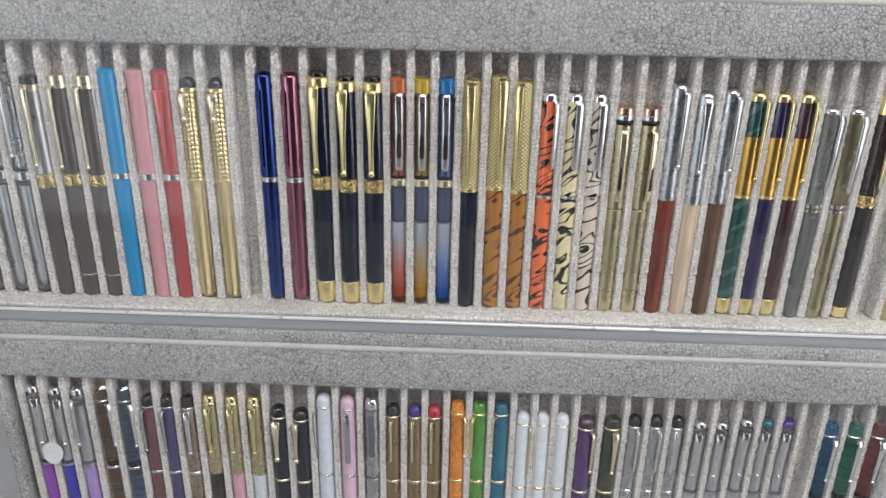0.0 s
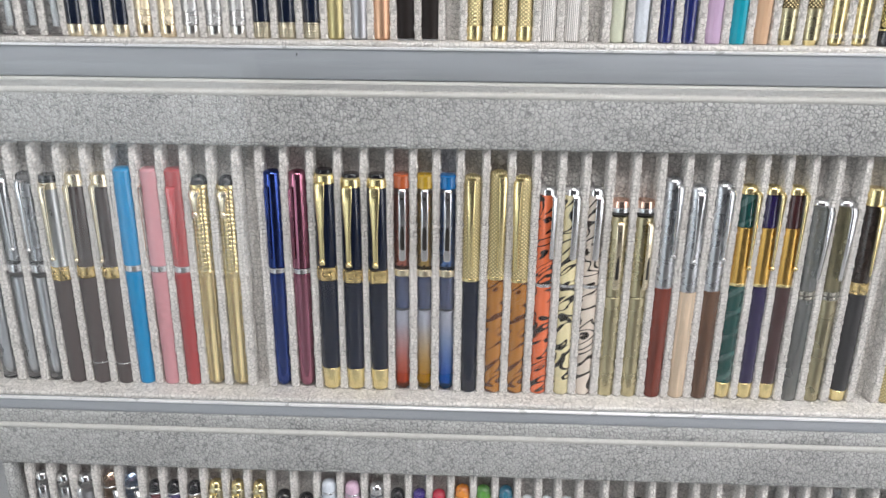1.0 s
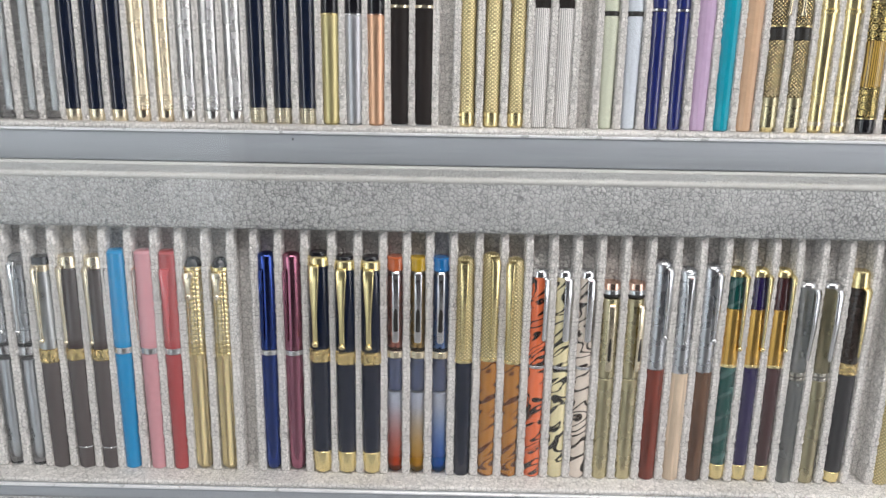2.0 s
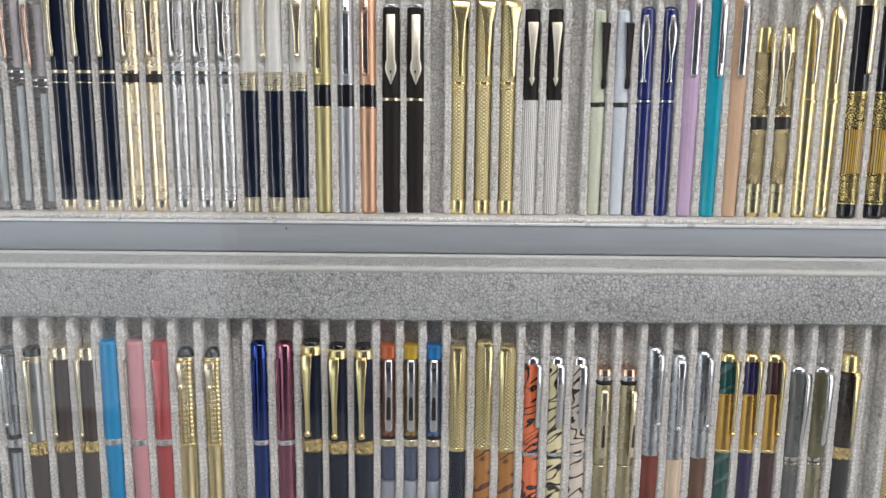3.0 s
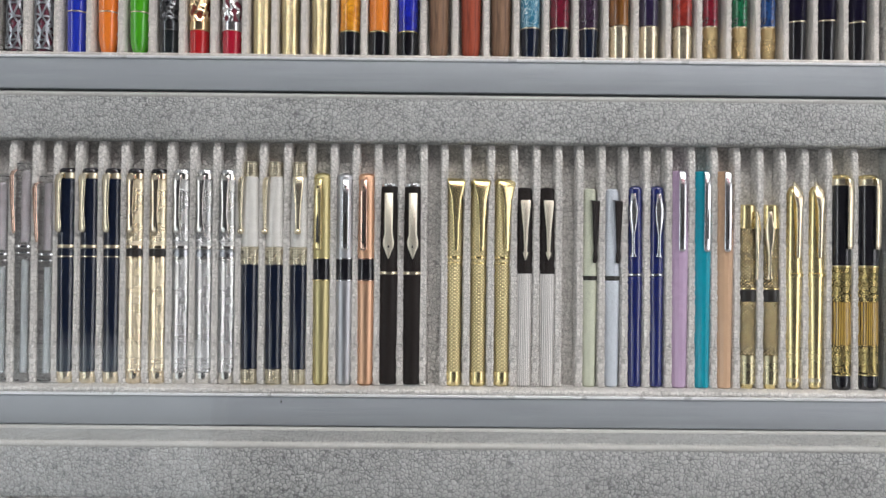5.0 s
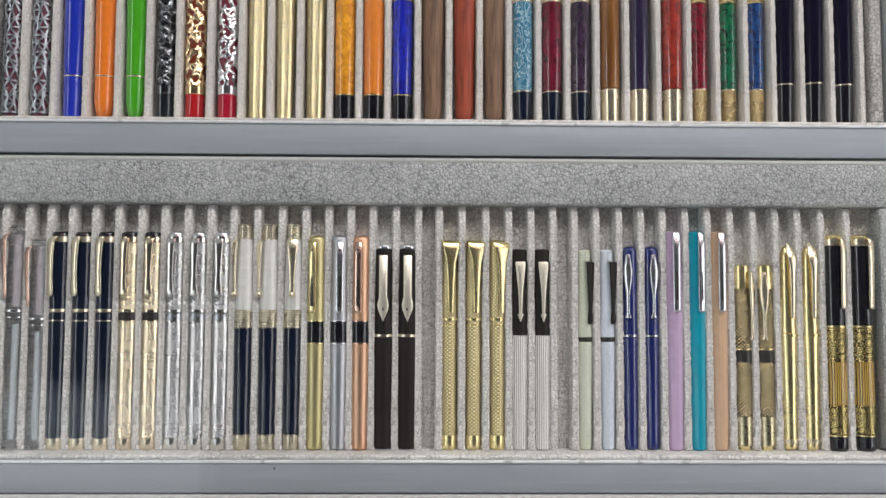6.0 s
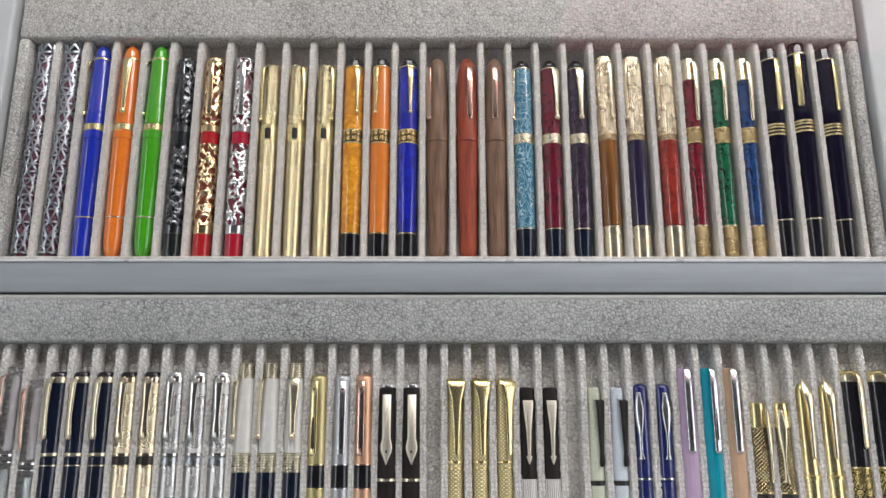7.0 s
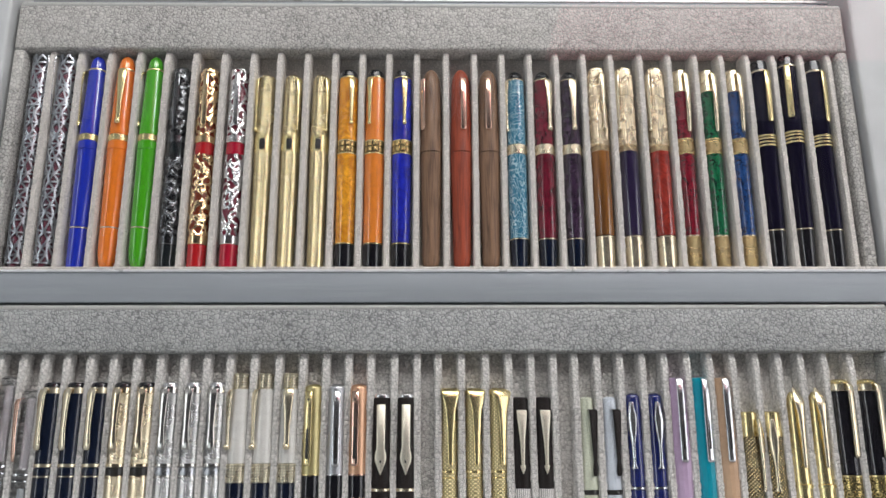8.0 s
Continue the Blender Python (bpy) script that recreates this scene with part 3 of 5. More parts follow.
        ob.location = (x * MM - 0.02, 0, 0)
    return t


def shelf(z_top, z_low, front, label):
    root = new("display_shelf", None)
    root.location = (0.02, front, z_low)
    inv = Matrix.Translation((-0.02, -front, -z_low))
    tagged(root, label, "shelf", "display shelves")
    for name, bm, m, lab in (("front_strip", box(-0.46, 0.50, front, front + 0.006, z_low, z_top, 0.0008, 2), STRIP, "brushed grey front strip"),
                             ("board", box(-0.46, 0.50, front + 0.0062, 0.16, z_low + 0.002, z_top - 0.0004), PANEL, ""),
                             ("top_edge", box(-0.46, 0.50, front - 0.0012, front + 0.001, z_top - 0.0012, z_top + 0.0006, 0.0004, 1), EDGE_GLINT, "thin edge strip painted as a highlight")):
        bm.transform(inv)
        part(name, bm, m, root, lab)


def slab(name, label, bm, m, category):
    me = mesh_of(name, bm, m, False)
    return tagged(new(name, me), label, category, "", "structure")


slab("wall_back", "pale painted back panel of the cabinet", box(-0.5, 0.54, 0.16, 0.18, -0.62, 0.80), PANEL, "wall")
slab("cabinet_side_1", "white painted cabinet upright beside the trays", box(-0.46, -0.2945, 0.004, 0.158, -0.60, 0.78, 0.002, 2), PANEL, "cabinet")
slab("cabinet_side_2", "white painted cabinet upright beside the trays", box(0.3295, 0.50, 0.004, 0.158, -0.60, 0.78, 0.002, 2), PANEL, "cabinet")
# the glazed front of the cabinet
m_glass = bpy.data.materials.new("cabinet_glass")
m_glass.use_nodes = True
nt_g = m_glass.node_tree
nt_g.nodes.clear()
g_out, g_mix = nt_g.nodes.new("ShaderNodeOutputMaterial"), nt_g.nodes.new("ShaderNodeMixShader")
g_mix.inputs[0].default_value = 0.028
g_tr, g_gl = nt_g.nodes.new("ShaderNodeBsdfTransparent"), node(nt_g, "ShaderNodeBsdfGlossy", Roughness=0.03)
nt_g.links.new(g_tr.outputs[0], g_mix.inputs[1])
nt_g.links.new(g_gl.outputs[0], g_mix.inputs[2])
nt_g.links.new(g_mix.outputs[0], g_out.inputs[0])
pane = new("glass_door", mesh_of("glass_door", box(-0.5, 0.54, -0.134, -0.130, -0.62, 0.80), m_glass, False))
pane.visible_shadow = False
tagged(pane, "clear glass door closing the pen cabinet", "glass door", "", "structure")
# frame added round the haze lamp; the wall has no door
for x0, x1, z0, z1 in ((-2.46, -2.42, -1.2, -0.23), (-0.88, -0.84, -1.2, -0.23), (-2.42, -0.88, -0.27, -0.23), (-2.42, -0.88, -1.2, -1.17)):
    slab("haze_lamp_frame", "made-up white frame round the unseen haze lamp", box(x0, x1, -2.9, -2.82, z0, z1), CEIL, "door frame")
# unseen room shell added for bounced light and reflections
slab("floor", "unseen pale floor added for bounced light", box(-2.6, 2.6, -3.0, 0.4, -1.25, -1.2), FLOOR, "floor")
slab("ceiling", "unseen white ceiling added for bounced light", box(-2.6, 2.6, -3.0, 0.4, 1.5, 1.55), CEIL, "ceiling")
slab("wall_north", "unseen pale wall behind the cabinet", box(-2.6, 2.6, 0.2, 0.3, -1.2, 1.5), WALL, "wall")
slab("wall_south", "unseen wall kept dark for dim reflections", box(-2.6, 2.6, -3.0, -2.9, -1.2, 1.5), DIM_WALL, "wall")
slab("wall_west", "unseen pale wall added for bounced light", box(-2.6, -2.5, -2.9, 0.2, -1.2, 1.5), WALL, "wall")
slab("wall_east", "unseen pale wall added for bounced light", box(2.5, 2.6, -2.9, 0.2, -1.2, 1.5), WALL, "wall")


# ---- the top tray ----
def ring(z, r, m, w=1.2):
    return S("ring", z - w / 2, z + w / 2, r, r, m, 0.2, 0.2)


A_X = spread(1.0175, [-269, -250, -228, -207, -186, -166, -146, -124, -104, -85, -64.5, -44.5, -25, -5.5, 15.5, 37, 57, 77, 97, 116.5, 137, 157, 180, 199, 219, 238, 257, 277, 298])
TOP = tray("soft grey suede lined tray of large fountain pens", 0.011, 0.2185, 0.3858, 0.4232, 0.0162, A_X, 0.0008, 0.0025, "pens in the top tray", 20.3, 1.03, -0.2915, 0.0, SUEDE, NAP, 0.3265, 0.008)
shelf(0.215, 0.1936, -0.004, "grey metal shelf under the tray of large pens")

LATTICE = ("fountain_pen", "silver lattice cage pen over a dark red barrel", [
    S("barrel", 3, 155.87, 5.6, 6.2, lacquer("dark_red_core", (0.13, 0.03, 0.05), 0.3, 0.3, (0.11, 0.12, 0.14), "marble"), 0.5, -7),
    S("cage", 6, 159.72, 6.6, 6.6, metal("cast_silver", (0.50, 0.53, 0.58), 0.3), lattice=True),
    S("ferrule", 0, 9.06, 5.0, 5.4, CHROME), S("cap_ring", 93.81, 99.8, 6.9, 6.9, CHROME), S("crown", 158.01, 162.29, 6.2, 5.2, CHROME, 0.3, -4)],
    C("fin", 7.0, 159.72, 114.35, STEEL))
pen("lattice", LATTICE, A_X[0], TOP, 58)
pen("lattice", LATTICE, A_X[1], TOP, -60)


def cigar(label, colour, key, blunt):
    m = lacquer(key, colour, 0.12, 0.8)
    return ("fountain_pen", label, [
        S("barrel", 0, 84.39, 6.3 if blunt else 6.6, 7.7, m, 1.2 if blunt else -16, 0.4), S("body_lip", 84.39, 90.81, 7.9, 7.9, m, 0.6, 0.6), S("band", 90.81, 95.52, 7.7, 7.7, GOLD, 0.4, 0.4),
        S("cap", 95.52, 143.46, 7.6, 6.4, m, 0.2, 0.2), ring(143.88, 6.6, GOLD, 1.3), S("finial", 144.31, 155.87, 6.2, 5.6, m, 0.2, -9), ring(29.61, 7.15 if blunt else 7.25, PALE, 0.9)],
        C("loop", 7.1, 142.6, 101.51, GOLD))


for i, (lab, colour, key, turn, blunt) in enumerate((("glossy royal blue cigar pen with gold trim", (0.012, 0.03, 0.42), "royal_blue_lacquer", -72, True),
                                                     ("glossy orange cigar pen with gold trim", (0.80, 0.20, 0.02), "orange_lacquer", 4, False),
                                                     ("glossy grass green cigar pen with gold trim", (0.06, 0.36, 0.01), "grass_green_lacquer", -78, False))):
    pen(key, cigar(lab, colour, key, blunt), A_X[2 + i], TOP, turn, 0, 1.03)


def dragon(label, high, low, key, end, seed):
    m = relief(key + "_relief", high, low)
    band = metal(key + "_band", high, 0.16)
    plain = lacquer(key + "_enamel", end, 0.15, 0.6)
    return ("fountain_pen", label, [
        S("end_cap", 0, 18.91, 6.6, 6.7, plain, 0.6), S("ferrule", 18.91, 24.9, 6.9, 7.0, band), S("barrel", 24.9, 83.54, 6.9, 7.1, m, rough=ornament(seed)),
        S("section", 83.54, 92.52, 7.0, 7.0, plain), S("band", 92.52, 97.66, 7.4, 7.4, band), S("cap", 97.66, 148.59, 7.2, 6.6, m, rough=ornament(seed + 9)), S("crown", 148.59, 151.59, 6.0, 5.2, band, 0.3, -2.2)],
        C("bar", 7.0, 145.17, 104.51, band))


for i, (lab, high, low, key, end) in enumerate((("black pen with silver relief dragon ornament", (0.17, 0.175, 0.185), (0.006, 0.006, 0.008), "dark_dragon", (0.008, 0.012, 0.014)),
                                                ("gold relief dragon pen with red enamel", (0.92, 0.70, 0.42), (0.16, 0.03, 0.012), "gold_dragon", (0.42, 0.012, 0.016)),
                                                ("silver relief dragon pen with red enamel", (0.86, 0.85, 0.86), (0.14, 0.02, 0.035), "silver_dragon", (0.40, 0.008, 0.03)))):
    pen(key, dragon(lab, high, low, key, end, 3.0 * i), A_X[5 + i], TOP, -6 + 4 * i)

HERRING = metal("engraved_gold_chevron", (0.95, 0.81, 0.50), 0.24, "chevron", 1.15, 0.62)
CHEV = ("fountain_pen", "pale gold chevron engraved pen with dark emblem", [
    S("barrel", 0, 86.96, 5.6, 6.9, HERRING, 0.8), S("tip", -0.2, 6.5, 5.3, 5.7, GOLD, 0.6), S("band", 86.1, 96.8, 7.0, 7.0, GOLD), S("cap", 96.8, 146.45, 6.9, 6.2, HERRING, 0.3, -4.5), ring(97.23, 7.1, GOLD, 1.4)],
    C("ball", 6.6, 141.74, 101.51, GOLD))
for i, turn in enumerate((-48, 40, 42)):
    root = pen("chevron_gold", CHEV, A_X[8 + i], TOP, turn)
    part("emblem", strip_mesh([(87.39, 6.75, 2.0), (89.53, 6.85, 2.1), (94.66, 6.85, 2.1), (95.09, 6.75, 2.0)], 0.35), DARKSLOT, root, "dark square emblem")


def flat_top(label, m, key):
    return ("fountain_pen", label, [
        S("end_cap", 0, 18.91, 6.7, 6.9, BLACK, 0.8), ring(19.34, 7.0, GOLD, 0.9), S("barrel", 19.76, 84.39, 6.9, 7.4, m), S("band", 84.39, 93.38, 7.6, 7.6, metal("stamped_gold", (0.84, 0.62, 0.28), 0.2, "mesh", 2.4, 0.3)),
        ring(93.81, 7.75, GOLD, 1.0), ring(84.39, 7.75, GOLD, 1.0), S("cap", 93.81, 142.17, 7.4, 7.0, m), ring(142.6, 7.15, GOLD, 0.9), S("finial", 143.03, 149.02, 6.9, 6.2, BLACK, 0.3, 1.6)],
        C("ball", 7.1, 140.89, 106.22, GOLD))


for i, (lab, m, key, turn) in enumerate((("amber marbled pen with black ends and gold trim", lacquer("amber_marble", (0.72, 0.30, 0.02), 0.12, 0.8, (0.58, 0.20, 0.012), "marble", 2.4), "flat_amber", 22),
                                         ("plain orange pen with black ends and gold trim", lacquer("burnt_orange", (0.74, 0.22, 0.03), 0.16, 0.7), "flat_orange", -24),
                                         ("cobalt blue marbled pen with black ends", lacquer("cobalt_marble", (0.01, 0.018, 0.36), 0.12, 0.8, (0.008, 0.010, 0.22), "marble", 2.2), "flat_cobalt", 14))):
    pen(key, flat_top(lab, m, key), A_X[11 + i], TOP, turn)


def wooden(label, colour, second, key, z):
    m = lacquer(key, colour, 0.42, 0.05, second, "wood")
    return ("fountain_pen", label, [
        S("barrel", 0, 85.25, 6.2, 8.0, m, -9, 0.2), S("joint", 85.03, 85.89, 7.4, 7.4, DARKSLOT), S("cap", 85.68, 150.73, 8.1, 6.9, m, 0.2, -14)],
        C("bar", 7.3, 140.89, 101.51, ROSE))


WALNUT = wooden("walnut wood torpedo pen with gold clip", (0.20, 0.115, 0.07), (0.09, 0.05, 0.032), "walnut", 0)
pen("walnut", WALNUT, A_X[14], TOP, -42)
pen("redwood", wooden("red sandalwood torpedo pen with gold clip", (0.30, 0.055, 0.025), (0.16, 0.025, 0.013), "red_sandalwood", 0), A_X[15], TOP, 12)
pen("walnut", WALNUT, A_X[16], TOP, -4)


def round_top(label, m, key):
    return ("fountain_pen", label, [
        S("end_cap", 0, 22.76, 5.4, 6.8, NAVYBLACK, 1.6), ring(22.76, 7.0, PALE, 0.9), S("barrel", 23.19, 84.39, 6.9, 7.2, m), S("band", 83.96, 91.67, 7.4, 7.4, PALE, 0.5, 0.5), S("cap", 91.67, 140.89, 7.2, 6.9, m),
        ring(141.32, 7.1, PALE, 0.9), S("finial", 141.74, 149.45, 6.7, 6.4, BLACK, 0.3, -7)], C("loop", 6.9, 140.46, 100.66, PALE))


for i, (lab, m, key, turn) in enumerate((("sky blue cracked ice pen with black ends", lacquer("cracked_sky_blue", (0.035, 0.17, 0.27), 0.12, 0.8, (0.42, 0.62, 0.70), "veins", 1.7), "round_sky", -58),
                                         ("maroon marbled pen with black ends", lacquer("maroon_marble", (0.13, 0.008, 0.022), 0.12, 0.8, (0.07, 0.005, 0.013), "marble", 1.8), "round_maroon", 26),
                                         ("dark plum marbled pen with black ends", lacquer("plum_marble", (0.035, 0.018, 0.04), 0.12, 0.8, (0.015, 0.010, 0.018), "marble", 1.8), "round_plum", 10))):
    pen(key, round_top(lab, m, key), A_X[17 + i], TOP, turn)

BARK = metal("bark_engraved_gold", (1.0, 0.86, 0.62), 0.26, "bark", 1.0, 0.72)


def gold_cap(label, m, key):
    return ("fountain_pen", label, [
        S("ferrule", 0, 24.9, 6.3, 6.8, PALE, 0.6), ring(24.47, 7.0, PALE, 1.0), S("barrel", 25.33, 86.96, 6.9, 7.2, m), S("cap_lip", 86.53, 91.24, 7.3, 7.3, metal("ringed_gold", (0.92, 0.72, 0.46), 0.2, "rings", 0.8, 0.6)),
        S("cap", 91.24, 146.02, 7.2, 6.9, BARK), S("crown", 146.02, 152.02, 6.0, 5.6, BARK, 0.3, 1.2)], C("ball", 6.9, 146.02, 102.8, PALE))


for i, (lab, m, key, turn) in enumerate((("gold capped pen with amber brown barrel", lacquer("amber_brown", (0.20, 0.08, 0.018), 0.1, 0.8, (0.10, 0.035, 0.01), "wood", 2.0), "cap_amber", 20),
                                         ("gold capped pen with midnight purple barrel", lacquer("midnight_purple", (0.02, 0.012, 0.045), 0.1, 0.8), "cap_purple", -48),
                                         ("gold capped pen with brick red barrel", lacquer("brick_red", (0.28, 0.03, 0.02), 0.1, 0.8, (0.19, 0.018, 0.014), "marble", 2.5), "cap_red", -52))):
    pen(key, gold_cap(lab, m, key), A_X[20 + i], TOP, turn)


def jewel(label, m, key):
    t = metal("knurled_gold", (0.93, 0.73, 0.40), 0.26, "rings", 0.7, 0.65)
    return ("rollerball_pen", label, [
        S("ferrule", 0, 25.33, 5.0, 5.6, t, 0.6), ring(25.33, 5.9, PALE, 1.1), S("barrel", 25.76, 85.25, 5.6, 6.1, m), S("band", 85.25, 96.8, 6.4, 6.4, t), ring(96.38, 6.6, GOLD, 1.0), ring(85.68, 6.6, GOLD, 1.0),
        S("cap", 96.8, 133.18, 6.2, 6.0, m), S("crown", 133.18, 151.16, 6.2, 5.3, PALE, 0.3, 1.4)], C("fin", 6.2, 146.88, 101.51, PALE))


for i, (lab, m, key) in enumerate((("crimson marbled pen with gold bands", lacquer("crimson_marble", (0.17, 0.008, 0.02), 0.12, 0.8, (0.05, 0.004, 0.008), "marble", 1.2), "jewel_red"),
                                   ("emerald marbled pen with gold bands", lacquer("emerald_marble", (0.006, 0.11, 0.045), 0.12, 0.8, (0.002, 0.012, 0.01), "marble", 1.2), "jewel_green"),
                                   ("sapphire marbled pen with gold bands", lacquer("sapphire_marble", (0.012, 0.05, 0.17), 0.12, 0.8, (0.006, 0.01, 0.04), "marble", 1.2), "jewel_blue"))):
    pen(key, jewel(lab, m, key), A_X[23 + i], TOP, 18)

DARK = lacquer("aubergine_black", (0.006, 0.005, 0.016), 0.09, 0.0, spec=0.12)
TALL = ("fountain_pen", "dark aubergine pen with ribbed gold bands", [
    S("end_cap", 0, 29.18, 5.9, 6.7, BLACK, 1.6), ring(29.18, 6.9, PALE, 1.0), S("barrel", 29.61, 90.38, 6.8, 7.2, DARK), ring(91.24, 7.5, GOLD, 1.5), ring(93.81, 7.5, GOLD, 1.5), ring(96.38, 7.5, GOLD, 1.5), ring(98.52, 7.5, GOLD, 1.5),
    S("cap", 90.38, 148.59, 7.3, 6.8, DARK), ring(149.02, 7.0, PALE, 1.3), S("finial", 149.45, 158.01, 6.5, 5.7, BLACK, 0.3, 0.8)], C("bar", 7.0, 148.59, 108.79, GOLD, (124.05, 145.17, 0.6)))
for i, (turn, lean, grow) in enumerate(((12, 0.6, 1.0), (-24, 0.8, 1.03), (24, 0.2, 1.0))):
    pen("tall_dark", TALL, A_X[26 + i], TOP, turn, lean, grow)


# ---- the second tray ----
B_X = spread(1.013, [-270, -255, -240, -227, -212, -197, -182, -167, -152, -137, -122, -107, -91, -75, -60, -45, -31, -16, -0.5, 27, 43, 58.5, 73, 88, 116, 131, 146, 160, 175, 190, 204.5, 220, 235, 250, 264.5, 281, 299])
SECOND = tray("grey crackle leatherette tray of slim metal pens", 0.0, 0.0, 0.1608, 0.1915, 0.0128, B_X, 0.0018, 0.0026, "pens in the second tray", 15.0, girth=1.12)
shelf(-0.0035, -0.0235, -0.0145, "grey metal shelf under the tray of slim pens")
GLASSY = clear("clear_plastic", (0.97, 0.98, 0.99))
CLEAR = ("fountain_pen", "clear plastic pen with rose gold clip", [
    S("barrel", 0, 83.07, 4.9, 5.5, GLASSY, 1.2), S("ink_rod", 6, 78.6, 1.5, 1.5, lacquer("inner_white_rod", (0.70, 0.77, 0.80), 0.3, 0.3)), ring(87.17, 5.8, CHROME, 1.6), ring(83.07, 5.8, CHROME, 1.0), S("cap", 83.44, 141.92, 5.7, 5.3, GLASSY, 0.3, 1.5), S("inner_cap", 89.77, 136.34, 1.9, 1.8, lacquer("inner_cap_lilac", (0.72, 0.68, 0.72), 0.3, 0.3), 0.3, -2)],
    C("fin", 5.5, 136.34, 95.36, ROSE))
for i, g in enumerate((0.97, 1.03, 0.97)):
    pen("clear_rose", CLEAR, B_X[i], SECOND, -42, 0, g)


def classic(label, m, top, trim, key, dark):
    out = [S("ferrule", 0, 7.82, 4.9, 5.3, trim, 0.8), S("barrel", 7.82, 83.07, 5.3, 5.8, m), ring(83.44, 5.9, trim, 1.0), S("section", 83.81, 88.66, 5.8, 5.8, dark), ring(90.14, 5.95, trim, 2.0),
           S("cap", 90.89, 134.84, 5.8, 5.6, m), S("collar", 134.84, 138.94, 5.7, 5.6, trim), S("finial", 138.94, 141.92, 5.5, 5.1, top, 0.3, 0.8)]
    return ("fountain_pen", label, out, C("spoon", 5.7, 137.45, 99.46, trim))


CHAMP = metal("champagne_chevron", (0.86, 0.76, 0.56), 0.26, "chevron", 0.95, 0.68)
SILV = metal("silver_chevron", (0.58, 0.59, 0.60), 0.26, "chevron", 0.95, 0.6)
BLK = classic("glossy black pen with silver gilt trim", NAVYBLACK, BLACK, PALE, "classic_black", NAVYBLACK)
CHM = classic("champagne chevron engraved pen with black band", CHAMP, BLACK, metal("champagne_plain", (0.88, 0.76, 0.56), 0.14), "classic_champagne", DARKSLOT)
SLV = classic("silver chevron engraved pen with silver trim", SILV, CHROME, metal("silver_plain", (0.80, 0.78, 0.74), 0.14), "classic_silver", GUN)
for i, (spec, key, turn) in enumerate(((BLK, "k", -24), (BLK, "k", -20), (BLK, "k", -17), (CHM, "c", -10), (CHM, "c", -3), (SLV, "s", -10), (SLV, "s", -8), (SLV, "s", -3))):
    pen("classic_" + key, spec, B_X[3 + i], SECOND, turn)

GMESH = metal("gold_mesh", (0.94, 0.86, 0.66), 0.26, "mesh", 0.9, 0.5)
WHITE = lacquer("ivory_white_lacquer", (0.66, 0.65, 0.62), 0.16, 0.7)


def white_cap(label, m, key):
    return ("fountain_pen", label, [
        S("ferrule", 0, 10.43, 5.1, 5.3, GMESH, 0.6), S("barrel", 10.43, 79.34, 5.4, 5.8, NAVYBLACK), S("band", 78.97, 90.89, 6.0, 6.0, GMESH), S("cap", 90.89, 137.45, 5.7, 5.0, m), S("crown", 137.45, 147.88, 4.5, 4.3, GMESH, 0.3, 0.7)],
        C("loop", 5.2, 137.08, 98.71, PALE, (99.83, 103.18, 0.8)))


for i, turn in enumerate((-48, -50, 0)):
    pen("white_cap", white_cap("ivory capped pen with gold mesh and black barrel", WHITE, "w"), B_X[11 + i], SECOND, turn)


def satin(label, m, trim, key):
    # slot: dark strip painted for the dark reflection along the clip
    return ("fountain_pen", label, [
        S("barrel", 0, 68.91, 4.9, 5.7, m, 1.2), ring(69.28, 5.9, trim, 1.0), S("section", 69.66, 83.44, 5.7, 5.7, BLACK), ring(83.81, 5.9, trim, 1.0), S("cap", 83.81, 140.81, 5.7, 5.3, m, 0.3, -3.2)], C("bar", 5.4, 135.96, 89.03, trim, (93.2, 131.2, 0.95)))


for i, (lab, colour, trim, key) in enumerate((("olive gold satin pen with black section", (0.66, 0.58, 0.30), GOLD, "satin_olive"), ("silver grey satin pen with black section", (0.56, 0.57, 0.60), CHROME, "satin_silver"), ("copper satin pen with black section", (0.84, 0.52, 0.34), ROSE, "satin_copper"))):
    pen(key, satin(lab, metal(key, colour, 0.4), trim, key), B_X[14 + i], SECOND, (-14, 6, -10)[i])

NIBPEN = ("fountain_pen", "matte black pen with nib shaped pale clip", [
    S("foot_cap", 0, 1.4, 5.2, 5.6, STEEL), S("barrel", 1.4, 73.38, 5.6, 6.0, MATTE), ring(74.5, 6.1, PALE, 1.9), S("cap", 75.62, 131.49, 6.0, 5.5, MATTE), S("crown", 131.49, 133.73, 5.5, 5.3, CHROME)], C("nib", 5.9, 127.02, 83.81, BRUSHED))
for i in range(2):
    root = pen("nib_clip", NIBPEN, B_X[17 + i], SECOND, (0, 2)[i])
    part("clip_hole", strip_mesh([(90.89, 7.6, 0.3), (91.45, 7.6, 0.75), (92.19, 7.6, 0.75), (92.75, 7.6, 0.3)], 0.35), DARKSLOT, root)

WGOLD = metal("woven_gold", (1.0, 0.86, 0.48), 0.32, "weave", 1.3, 0.55)
SLANT = ("ballpoint_pen", "slim woven gold pen with broad gold clip", [
    S("barrel", 0, 85.3, 4.5, 4.7, WGOLD, 1.0), S("tip_band", 0.2, 9.69, 4.65, 4.7, GOLD, 0.8), ring(85.3, 5.0, GOLD, 1.6), ring(81.58, 4.9, GOLD, 0.8), S("cap", 86.05, 135.22, 4.9, 4.9, WGOLD), S("crown", 133.73, 137.45, 5.1, 4.9, GOLD, 0.3, 1.2)],
    C("wedge", 4.9, 136.34, 89.77, GOLD))
for i, turn in enumerate((8, 14, 24)):
    pen("slant_gold", SLANT, B_X[19 + i], SECOND, turn)

